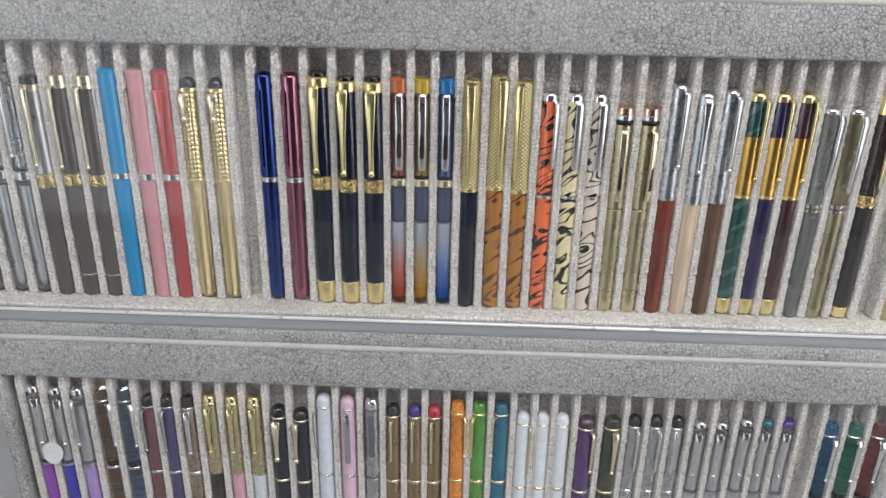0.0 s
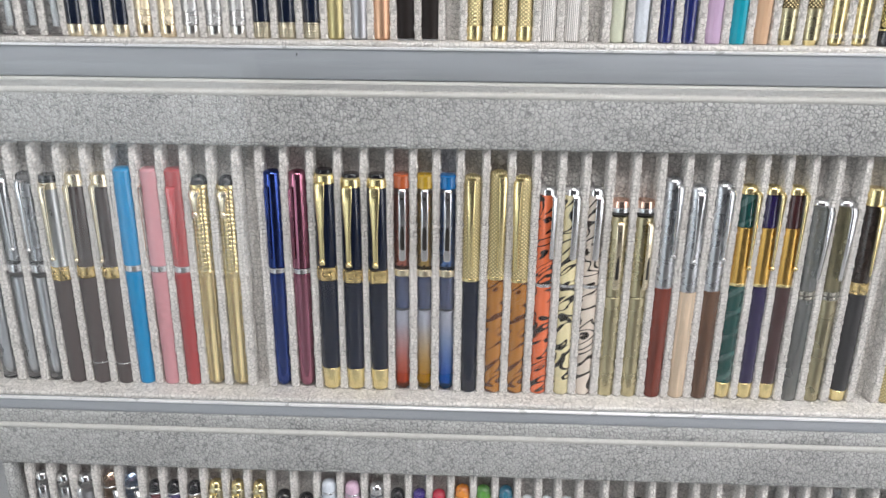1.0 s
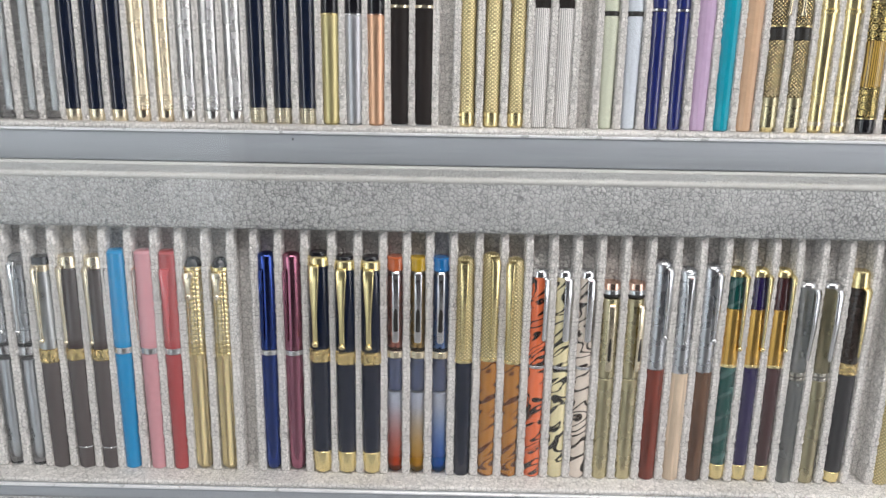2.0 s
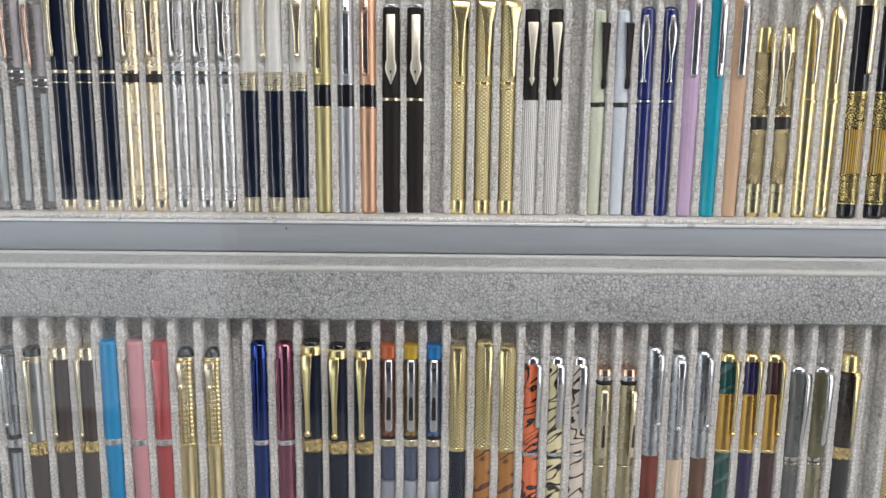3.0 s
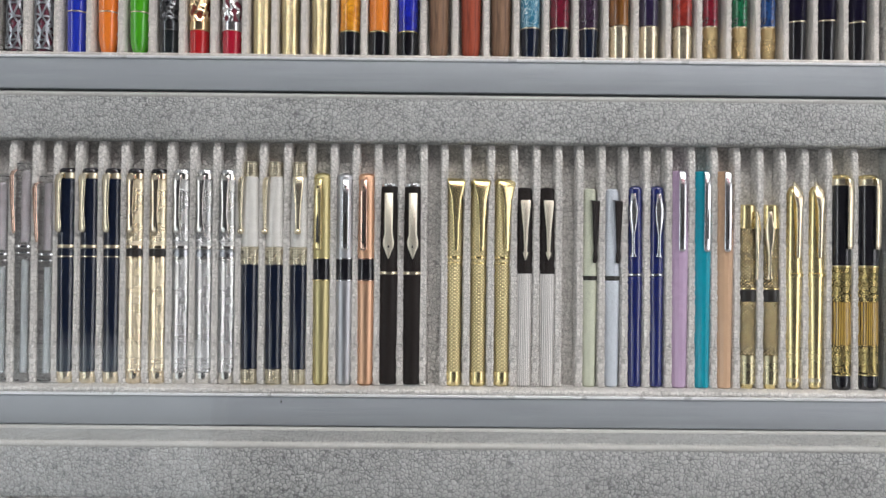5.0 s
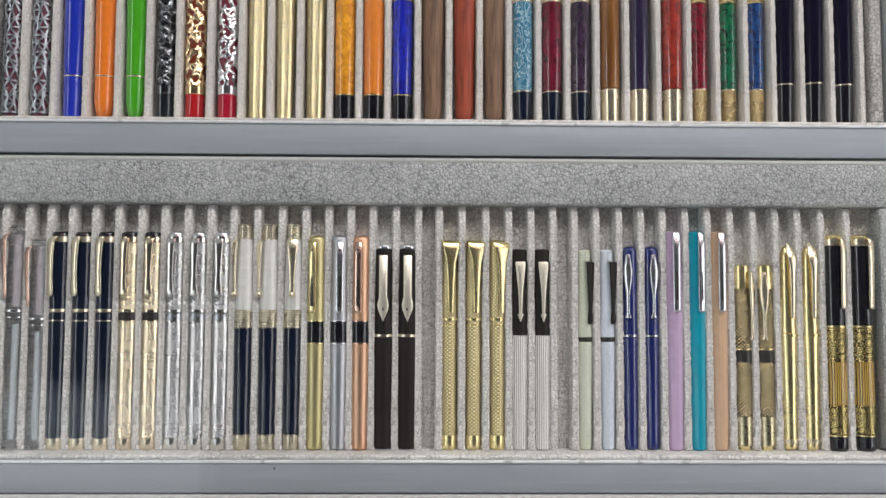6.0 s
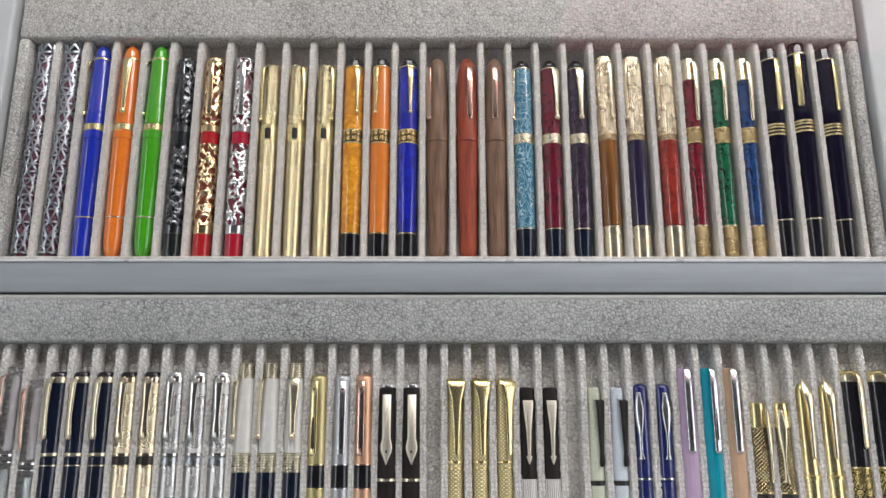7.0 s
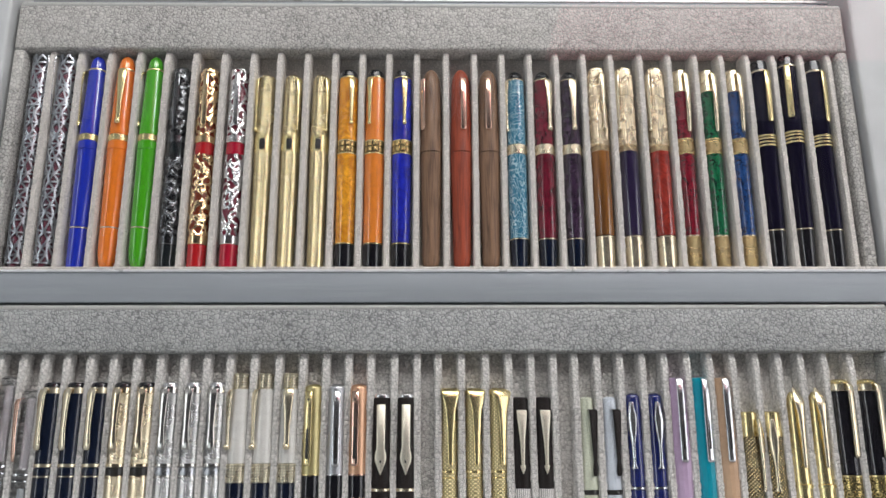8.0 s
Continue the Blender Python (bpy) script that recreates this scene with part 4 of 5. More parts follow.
FEATHER = ("rollerball_pen", "white feather grain pen with black cap", [
    S("barrel", 0, 74.87, 4.6, 5.2, lacquer("white_feather", (0.72, 0.70, 0.68), 0.3, 0.3, (0.25, 0.24, 0.24), "feather"), 1.0), S("cap", 74.87, 131.87, 5.3, 4.6, MATTE, 0.3, 0.8)], C("arrow", 5.0, 123.3, 83.81, BRUSHED))
for i in range(2):
    pen("feather", FEATHER, B_X[22 + i], SECOND, 2)


def pearl(label, colour, key):
    m = lacquer(key, colour, 0.4, 0.2, shade(colour, 0.86), "grain")
    return ("rollerball_pen", label, [S("barrel", 0, 70.78, 3.9, 4.8, m, 1.0), S("band", 70.78, 73.75, 4.85, 4.85, DARKSLOT), S("cap", 73.75, 131.87, 4.8, 3.8, m, 0.3, 1.2)], C("fang", 4.3, 124.04, 82.32, MATTE))


pen("pearl_green", pearl("pale green pearl pen with black clip", (0.60, 0.63, 0.50), "pale_green_pearl"), B_X[24], SECOND, 28)
pen("pearl_blue", pearl("pale blue pearl pen with black clip", (0.62, 0.67, 0.74), "pale_blue_pearl"), B_X[25], SECOND, 28)
NAVY = lacquer("navy_lacquer", (0.010, 0.018, 0.13), 0.14, 0.7)
NAVYPEN = ("rollerball_pen", "navy lacquer pen with sculpted steel clip", [S("barrel", 0, 73.75, 4.2, 4.9, NAVY, 1.0), ring(74.87, 5.0, CHROME, 1.5), S("cap", 75.62, 134.47, 4.9, 4.5, NAVY, 0.3, -3)], C("bulb", 4.7, 128.51, 86.79, CHROME))
pen("navy_bulb", NAVYPEN, B_X[26], SECOND, -20)
pen("navy_bulb", NAVYPEN, B_X[27], SECOND, 4)


def straight(label, colour, key):
    m = lacquer(key, colour, 0.28, 0.4)
    return ("ballpoint_pen", label, [S("barrel", 0, 89.77, 4.6, 5.7, m, 0.8, 0.15, facets=14), S("cap", 89.77, 142.67, 5.7, 4.7, m, 0.15, 0.5, facets=14)], C("bar", 5.2, 141.92, 89.77, CHROME, (97.22, 130.75, 0.6)))


for i, (lab, colour, key, turn) in enumerate((("lilac faceted pen with chrome clip", (0.52, 0.38, 0.55), "lilac_paint", 2), ("turquoise faceted pen with chrome clip", (0.0, 0.31, 0.42), "turquoise_paint", 13), ("peach faceted pen with chrome clip", (0.60, 0.40, 0.26), "peach_paint", 4))):
    pen(key, straight(lab, colour, key), B_X[28 + i], SECOND, turn, 0, 1.01)

CHECK = metal("black_gold_check", (0.80, 0.66, 0.38), 0.25, "weave", 1.25, 0.16)
SHORT = ("fountain_pen", "short gold pen with dark mesh barrel", [
    S("tip", -0.3, 3.35, 3.6, 4.0, GOLD, 0.5), S("end_cap", 2.98, 22.35, 5.0, 5.2, OLIVE), S("barrel", 22.35, 57.74, 5.3, 5.5, CHECK), S("section", 57.74, 65.56, 5.6, 5.6, DARKSLOT), ring(66.3, 5.7, GOLD, 1.2),
    S("cap", 67.05, 106.16, 5.5, 5.4, CHECK), S("crown", 106.16, 122.18, 5.5, 4.8, GOLD, 0.3, 0.8)], C("bulb", 5.5, 117.34, 72.64, PALE))
pen("short_mesh", SHORT, B_X[31], SECOND, 36)
pen("short_mesh", SHORT, B_X[32], SECOND, -20)
POINT = ("ballpoint_pen", "tapered polished gold pen with pointed clip", [
    S("barrel", 0, 74.87, 4.0, 5.4, GOLD, 1.6), ring(75.62, 6.2, GOLD, 2.2), S("cap", 76.73, 135.22, 5.5, 3.6, GOLD, 0.3, -9), S("tip_band", 4.5, 7.5, 4.75, 4.95, PALE)], C("beak", 4.6, 133.73, 86.79, PALE))
pen("pointed_gold", POINT, B_X[33], SECOND, 12)
pen("pointed_gold", POINT, B_X[34], SECOND, 8)
FILI = metal("black_gold_scrollwork", (0.82, 0.66, 0.28), 0.25, "scroll", 1.15, 0.02)
ORNATE = ("fountain_pen", "black and gold filigree pen with gilt clip", [
    S("end_cap", 0, 10.06, 6.0, 6.2, BLACK, 0.8), ring(10.06, 6.5, GOLD, 0.9), S("lower_filigree", 10.43, 29.8, 6.4, 6.4, FILI), S("barrel", 29.8, 58.11, 6.3, 6.3, lacquer("gilt_grain", (0.50, 0.32, 0.07), 0.2, 0.5, (0.012, 0.008, 0.004), "feather")),
    S("upper_filigree", 58.11, 81.95, 6.4, 6.4, FILI), ring(81.58, 6.7, GOLD, 1.2), S("cap", 82.32, 135.22, 6.4, 6.1, BLACK), S("crown", 135.22, 140.2, 6.6, 6.6, PALE, 0.5, 0.8), S("finial", 140.2, 143.2, 6.0, 5.4, GOLD, 0.3, -2.2)], C("bar", 6.3, 139.69, 93.12, PALE))
pen("ornate", ORNATE, B_X[35], SECOND, 22)
pen("ornate", ORNATE, B_X[36], SECOND, 24)


# ---- the third tray ----
C_X = spread(1.0155, [-281, -264, -249, -234, -217, -201, -187, -170, -155, -140, -123, -94.5, -79, -62, -46, -30, -15, -1, 13, 28, 44, 58.5, 74, 89, 103, 118, 133, 148.5, 164, 178.5, 194, 208, 222, 237, 251.5, 268.5, 300])
THIRD = tray("grey crackle leatherette tray of coloured pens", -0.048, -0.2245, -0.0595, -0.0265, 0.0132, C_X, 0.0018, 0.0027, "pens in the third tray", 15.2, 1.009, -0.305, -0.0165, girth=1.07)
shelf(-0.2278, -0.2475, -0.0625, "grey metal shelf under the tray of coloured pens")
SMOKE = clear("smoky_clear_plastic", (0.93, 0.95, 0.97))
SMOKY = ("fountain_pen", "clear grey plastic pen with silver clip", [
    S("barrel", 0, 78.19, 4.8, 5.4, SMOKE, 1.5), S("ink_rod", 4, 74.3, 2.6, 3.2, metal("inner_silver", (0.70, 0.73, 0.76), 0.3), -8), S("band", 78.19, 83.64, 5.7, 5.7, CHROME), S("cap", 83.64, 144.32, 5.6, 5.2, SMOKE, 0.3, -3), S("inner_cap", 85.97, 136.54, 3.4, 3.2, GUN)], C("ball", 5.4, 139.65, 93.75, CHROME))
for i in range(3):
    pen("smoky", SMOKY, C_X[i], THIRD, (20, 24, -10)[i])
TAUPE = lacquer("taupe_matte", (0.085, 0.07, 0.07), 0.45, 0.1)
SATGREY = metal("satin_grey", (0.58, 0.60, 0.60), 0.3)
OBAND = metal("ornate_gold_band", (0.84, 0.66, 0.32), 0.2, "filigree", 0.7, 0.35)
pen("taupe_silver", ("fountain_pen", "taupe pen with silver cap and gold band", [
    S("barrel", 0, 73.91, 5.3, 6.1, TAUPE, 0.8), S("band", 73.52, 82.86, 6.5, 6.5, OBAND, 0.6, 0.6), S("cap", 82.86, 133.82, 6.0, 5.6, SATGREY), S("collar", 133.82, 138.09, 5.8, 5.8, PALE), S("finial", 138.09, 142.76, 5.6, 5.3, BLACK)], C("ball", 5.8, 136.93, 88.69, PALE)), C_X[3], THIRD, -8)
TAUPEPEN = ("fountain_pen", "taupe lacquer pen with gold band and clip", [
    S("end_cap", 0, 14.78, 5.2, 5.5, TAUPE, 0.8), ring(15.17, 5.65, CHROME, 0.9), S("barrel", 15.56, 75.86, 5.6, 6.1, TAUPE), S("band", 75.86, 83.64, 6.5, 6.5, OBAND, 0.6, 0.6), S("cap", 83.64, 136.15, 6.0, 5.7, lacquer("dark_taupe", (0.05, 0.035, 0.033), 0.25, 0.4)), S("collar", 136.15, 143.93, 5.9, 5.5, PALE)], C("ball", 5.8, 137.71, 87.91, PALE))
pen("taupe_gold", TAUPEPEN, C_X[4], THIRD, -24)
pen("taupe_gold", TAUPEPEN, C_X[5], THIRD, -22)


def crayon(label, colour, key, clipm):
    m = lacquer(key, colour, 0.3, 0.35)
    return ("fountain_pen", label, [S("barrel", 0, 80.52, 4.9, 5.9, m, 0.8), ring(82.86, 6.05, CHROME, 4.0), S("cap", 84.8, 147.82, 6.0, 5.7, m, 0.3, 1.4)], C("vee", 5.8, 136.93, 89.47, clipm))


for i, (lab, colour, key, turn) in enumerate((("bright cerulean blue pen with steel ring", (0.0, 0.23, 0.50), "cerulean_paint", -72), ("pastel pink pen with steel ring", (0.56, 0.27, 0.30), "pastel_pink_paint", -62), ("coral red pen with steel ring", (0.36, 0.055, 0.06), "coral_red_paint", -6))):
    pen(key, crayon(lab, colour, key, (CHROME, ROSE, lacquer("coral_red_clip", (0.5, 0.08, 0.09), 0.2, 0.6))[i]), C_X[6 + i], THIRD, turn)
FILGOLD = metal("beaded_gold", (0.90, 0.75, 0.40), 0.22, "mesh", 1.6, 0.6)
GILT = ("fountain_pen", "gold filigree pen with black domed top", [
    S("barrel", 0, 80.91, 5.3, 5.7, metal("braided_gold", (0.88, 0.74, 0.42), 0.22, "chevron", 1.1, 0.6), -5), ring(81.69, 5.9, GOLD, 1.2), S("cap", 82.08, 136.54, 5.8, 5.7, FILGOLD), S("collar", 136.15, 138.48, 5.9, 5.8, GOLD), S("finial", 138.48, 144.32, 5.2, 4.8, BLACK, 0.3, -5)], C("loop", 5.7, 135.37, 117.87, PALE))
pen("gilt_filigree", GILT, C_X[9], THIRD, -12)
pen("gilt_filigree", GILT, C_X[10], THIRD, -8)


def candy(label, colour, key):
    m = metal(key, colour, 0.14)
    return ("fountain_pen", label, [S("barrel", 0, 81.3, 4.8, 5.6, m, -6), ring(83.25, 5.8, CHROME, 3.2), S("cap", 85.19, 148.6, 5.7, 5.4, m, 0.3, -3)], C("wire", 5.5, 138.09, 91.42, m))


pen("candy_navy", candy("metallic navy pen with chrome ring", (0.045, 0.08, 0.30), "metallic_navy"), C_X[11], THIRD, -22)
pen("candy_plum", candy("metallic plum pen with chrome ring", (0.42, 0.17, 0.24), "metallic_plum"), C_X[12], THIRD, -30)
BOLD = ("fountain_pen", "blue black pen with heavy gold clip and ferrule", [
    S("ferrule", 0, 16.34, 5.4, 6.2, GOLD, -2.5), S("barrel", 16.34, 78.19, 6.2, 6.7, NAVYBLACK), S("band", 78.19, 87.14, 7.0, 7.0, OBAND, 0.6, 0.6), S("cap", 87.14, 141.21, 6.7, 6.3, NAVYBLACK), S("collar", 140.82, 147.04, 6.6, 6.3, GOLD, 0.4, 0.8), S("finial", 147.04, 149.38, 5.2, 4.9, BLACK)], C("loop", 6.5, 141.99, 89.08, GOLD))
for i, turn in enumerate((-14, -10, -6)):
    pen("bold_black", BOLD, C_X[13 + i], THIRD, turn, 0, (1.0, 0.985, 0.985)[i])


def demo(label, colour, key):
    tint = clear(key + "_tint", colour)
    faded = clear(key + "_faded", colour, 0.06, (8.0, 52.0))
    return ("fountain_pen", label, [
        S("end_cap", 0, 12.06, 4.6, 4.9, tint, -4), S("barrel", 12.06, 81.3, 4.9, 5.3, faded), S("feed", 58.74, 80.52, 3.9, 4.2, lacquer("feed_blue_grey", (0.06, 0.09, 0.20), 0.3, 0.3)), S("ink_tube", 4, 57.5, 3.7, 3.9, lacquer(key + "_ink", tuple(0.85 * q + 0.1 for q in colour), 0.3, 0.3, (0.62, 0.66, 0.74), "fade"), -3),
        S("band", 81.3, 85.97, 5.6, 5.6, PALE, 0.4, 0.4), S("cap", 85.97, 138.48, 5.4, 5.2, clear(key + "_cap", tuple(0.45 * q + 0.5 for q in colour))), S("inner_cap", 87.91, 134.59, 3.7, 3.7, metal(key + "_inner_cap", tuple(0.55 * q + 0.2 for q in colour), 0.3)), S("crown", 138.48, 147.04, 5.4, 5.3, lacquer(key, shade(colour, 0.6), 0.15, 0.6), 0.3, 0.8)],
        C("bar", 5.3, 138.48, 92.53, CHROME, (99.64, 133.87, 1.3)))


for i, (lab, colour, key) in enumerate((("clear demonstrator pen with orange ends", (0.70, 0.16, 0.05), "demo_orange"), ("clear demonstrator pen with yellow ends", (0.72, 0.46, 0.03), "demo_yellow"), ("clear demonstrator pen with blue ends", (0.01, 0.22, 0.62), "demo_blue"))):
    pen(key, demo(lab, colour, key), C_X[16 + i], THIRD, (4, 2, 2)[i])
TORT = lacquer("tortoise_amber", (0.36, 0.15, 0.026), 0.1, 0.8, (0.09, 0.028, 0.008), "stripes", 1.6)


def woven_cap(label, m, key):
    return ("fountain_pen", label, [S("barrel", 0, 78.97, 5.1, 5.7, m, 0.8), ring(80.13, 5.95, GOLD, 2.4), S("cap", 81.3, 147.82, 5.8, 5.5, WGOLD, 0.3, -4)], C("fin", 5.6, 145.88, 86.75, GOLD))


pen("woven_navy", woven_cap("woven gold cap pen with blue black barrel", NAVYBLACK, "n"), C_X[19], THIRD, -4)
pen("woven_tortoise", woven_cap("woven gold cap pen with tortoiseshell barrel", TORT, "t"), C_X[20], THIRD, 16, 0, 1.02)
pen("woven_tortoise", woven_cap("woven gold cap pen with tortoiseshell barrel", TORT, "t"), C_X[21], THIRD, -24)


def wild(label, colour, second, key, size):
    m = lacquer(key, colour, 0.14, 0.8, second, "stripes", size)
    return ("fountain_pen", label, [S("barrel", 0, 75.86, 5.0, 5.4, m, 0.8), ring(77.02, 5.5, CHROME, 2.0), S("cap", 78.19, 136.15, 5.4, 5.1, m), S("crown", 135.76, 141.6, 5.1, 4.6, CHROME, 0.3, -3)], C("bar", 5.3, 136.15, 95.31, CHROME))


pen("tiger", wild("orange tiger striped pen with chrome top", (0.72, 0.16, 0.06), (0.02, 0.012, 0.01), "tiger_stripe", 1.25), C_X[22], THIRD, 34)
pen("zebra", wild("cream zebra striped pen with chrome top", (0.74, 0.66, 0.40), (0.02, 0.018, 0.015), "zebra_cream", 1.4), C_X[23], THIRD, 14)
pen("ivory_zebra", wild("brown and ivory striped pen with chrome top", (0.66, 0.58, 0.50), (0.03, 0.02, 0.015), "zebra_brown", 1.5), C_X[24], THIRD, 12)
SATINOLIVE = ("ballpoint_pen", "satin olive champagne pen with slotted clip", [
    S("barrel", 0, 70.41, 5.1, 5.6, OLIVE, 0.6), S("seam", 70.02, 70.6, 5.3, 5.3, DARKSLOT), S("cap", 70.8, 123.31, 5.6, 5.6, OLIVE), ring(125.26, 5.8, DARKSLOT, 1.6), S("collar", 126.04, 129.15, 5.8, 5.8, CHROME), S("crown", 129.15, 133.43, 5.7, 5.4, ROSE)], C("bar", 5.7, 120.2, 76.63, PALE, (83.25, 114.37, 1.0)))
pen("satin_champagne", SATINOLIVE, C_X[25], THIRD, 0)
pen("satin_champagne", SATINOLIVE, C_X[26], THIRD, 26)


def steel_cap(label, m, key):
    return ("fountain_pen", label, [S("barrel", 0, 77.41, 5.0, 5.9, m, 0.8), S("cap", 77.41, 148.6, 6.0, 5.2, STEEL, 0.3, -4)], C("ball", 5.6, 143.93, 98.81, CHROME))


for i, (lab, colour, second, key, g) in enumerate((("steel capped pen with red wood barrel", (0.17, 0.035, 0.022), (0.08, 0.015, 0.01), "red_wood", 1.0), ("steel capped pen with cream barrel", (0.58, 0.46, 0.34), (0.50, 0.40, 0.30), "cream_wood", 0.97), ("steel capped pen with brown wood barrel", (0.12, 0.065, 0.04), (0.06, 0.03, 0.02), "brown_wood", 0.985))):
    pen(key, steel_cap(lab, lacquer(key, colour, 0.35, 0.2, second, "wood", 1.5), key), C_X[27 + i], THIRD, (26, 0, 30)[i], 0, g)
BRUSHGOLD = metal("brushed_orange_gold", (0.80, 0.50, 0.14), 0.24)


def window_cap(label, colour, key, second):
    m = lacquer(key, colour, 0.14, 0.7, second, "twist" if second else "plain", 1.6)
    return ("fountain_pen", label, [S("ferrule", 0, 12.06, 4.8, 5.2, GOLD, -3), S("barrel", 12.06, 80.13, 5.2, 5.6, m), ring(80.91, 5.8, GOLD, 2.0), S("cap_sleeve", 81.69, 118.26, 5.6, 5.5, BRUSHGOLD), S("cap", 118.26, 138.87, 5.5, 5.2, m), S("crown", 138.87, 144.71, 5.4, 4.9, GOLD, 0.3, -3)], C("ball", 5.5, 140.43, 91.8, GOLD))


for i, (lab, colour, key, second) in enumerate((("dark green striped pen with gold sleeve", (0.004, 0.05, 0.045), "bottle_green", (0.05, 0.12, 0.11)), ("deep violet pen with gold sleeve", (0.014, 0.008, 0.06), "deep_violet", None), ("dark brown pen with gold sleeve", (0.045, 0.014, 0.016), "dark_brown_lacquer", None))):
    pen(key, window_cap(lab, colour, key, second), C_X[30 + i], THIRD, 40)


def ribbed(label, colour, key):
    m = metal(key, colour, 0.24, "ribs", 0.55, 0.55)
    p = metal(key + "_plain", colour, 0.28)
    return ("fountain_pen", label, [S("barrel", 0, 71.97, 5.1, 5.8, m if key == "ribbed_grey" else p, 0.8), S("band", 71.97, 77.8, 6.0, 6.0, metal("engraved_band", (0.72, 0.70, 0.62), 0.2, "mesh", 2.0, 0.35)), S("cap", 77.8, 132.65, 5.8, 5.6, m), S("crown", 132.65, 137.32, 5.6, 5.3, CHROME, 0.3, -3.5)], C("fin", 5.7, 133.43, 85.97, CHROME))


pen("ribbed_grey", ribbed("grey ribbed metal pen with chrome top", (0.42, 0.44, 0.44), "ribbed_grey"), C_X[33], THIRD, 34)
pen("ribbed_olive", ribbed("olive ribbed metal pen with chrome top", (0.46, 0.42, 0.28), "ribbed_olive"), C_X[34], THIRD, 22)
CHARCOAL = lacquer("charcoal_satin", (0.03, 0.03, 0.033), 0.35, 0.2)
pen("charcoal_gold", ("fountain_pen", "charcoal pen with gold top and ferrule", [
    S("ferrule", 0, 8.56, 4.8, 5.2, GOLD, -2.5), S("barrel", 8.56, 76.24, 5.2, 5.7, CHARCOAL), S("band", 76.24, 84.02, 6.0, 6.0, OBAND), S("cap", 84.02, 133.04, 5.8, 5.6, lacquer("dark_bronze", (0.03, 0.022, 0.018), 0.2, 0.5)), S("crown", 133.04, 143.93, 5.6, 5.2, GOLD, 0.3, 0.8)], C("vee", 5.7, 133.43, 89.08, GOLD)), C_X[35], THIRD, 24)
pen("gilt_plain", ("fountain_pen", "plain polished gold pen", [S("barrel", 0, 84, 5.0, 5.7, WGOLD, 0.8), ring(85, 5.9, GOLD, 2.0), S("cap", 86, 145, 5.7, 5.3, GOLD, 0.3, -3)], C("bar", 5.5, 138, 98, GOLD)), C_X[36], THIRD, 20)


# ---- the bottom tray ----
D_X = spread(1.017, [-262, -247, -232, -215, -200, -184, -171, -157, -142, -127, -112, -95.5, -80.5, -64.5, -48.5, -32, -18, -3, 10, 26, 40, 55, 70, 83, 96, 112, 129.5, 144.5, 158.5, 172.5, 188, 202, 218, 231, 245, 273, 289, 305])
BOTTOM = tray("grey crackle leatherette tray of plastic pens", -0.065, -0.437, -0.2772, -0.246, 0.0128, D_X[1:-1], 0.0018, 0.0024, "pens in the bottom tray", 15.0, 0.99, X0, upstand=0.0098)
shelf(-0.4405, -0.4605, -0.0795, "grey metal shelf under the tray of plastic pens")


def vial(label, colour, key, top, clipm, captint=None):
    """A see-through cap over a coloured barrel."""
    m = lacquer(key, colour, 0.3, 0.4)
    return ("fountain_pen", label, [S("barrel", 0, 88, 4.9, 5.2, m, 0.8), ring(87, 5.4, CHROME, 1.2), S("cap", 85, 148, 5.6, 5.2, captint or SMOKE, 0.3, -3), S("inner_cap", 90, 138, 3.6, 3.6, metal("grey_inner_cap", (0.72, 0.73, 0.76), 0.4)), S("finial", 147, 152, 4.6, 4.2, top, 0.3, -2.5)], C("ball", 5.4, 143, 106, clipm))


def solid_pen(label, m, key, top, trim, r=5.4, clip="ball", low=104):
    return ("fountain_pen", label, [S("barrel", 0, 84, r - 0.7, r, m, 0.8), ring(85, r + 0.25, trim, 2.0), S("cap", 86, 141, r, r - 0.3, m), ring(141.5, r, trim, 1.2), S("finial", 142, 150, r - 0.4, r - 0.8, top, 0.3, -4)], C(clip, r - 0.1, 139, low, trim))


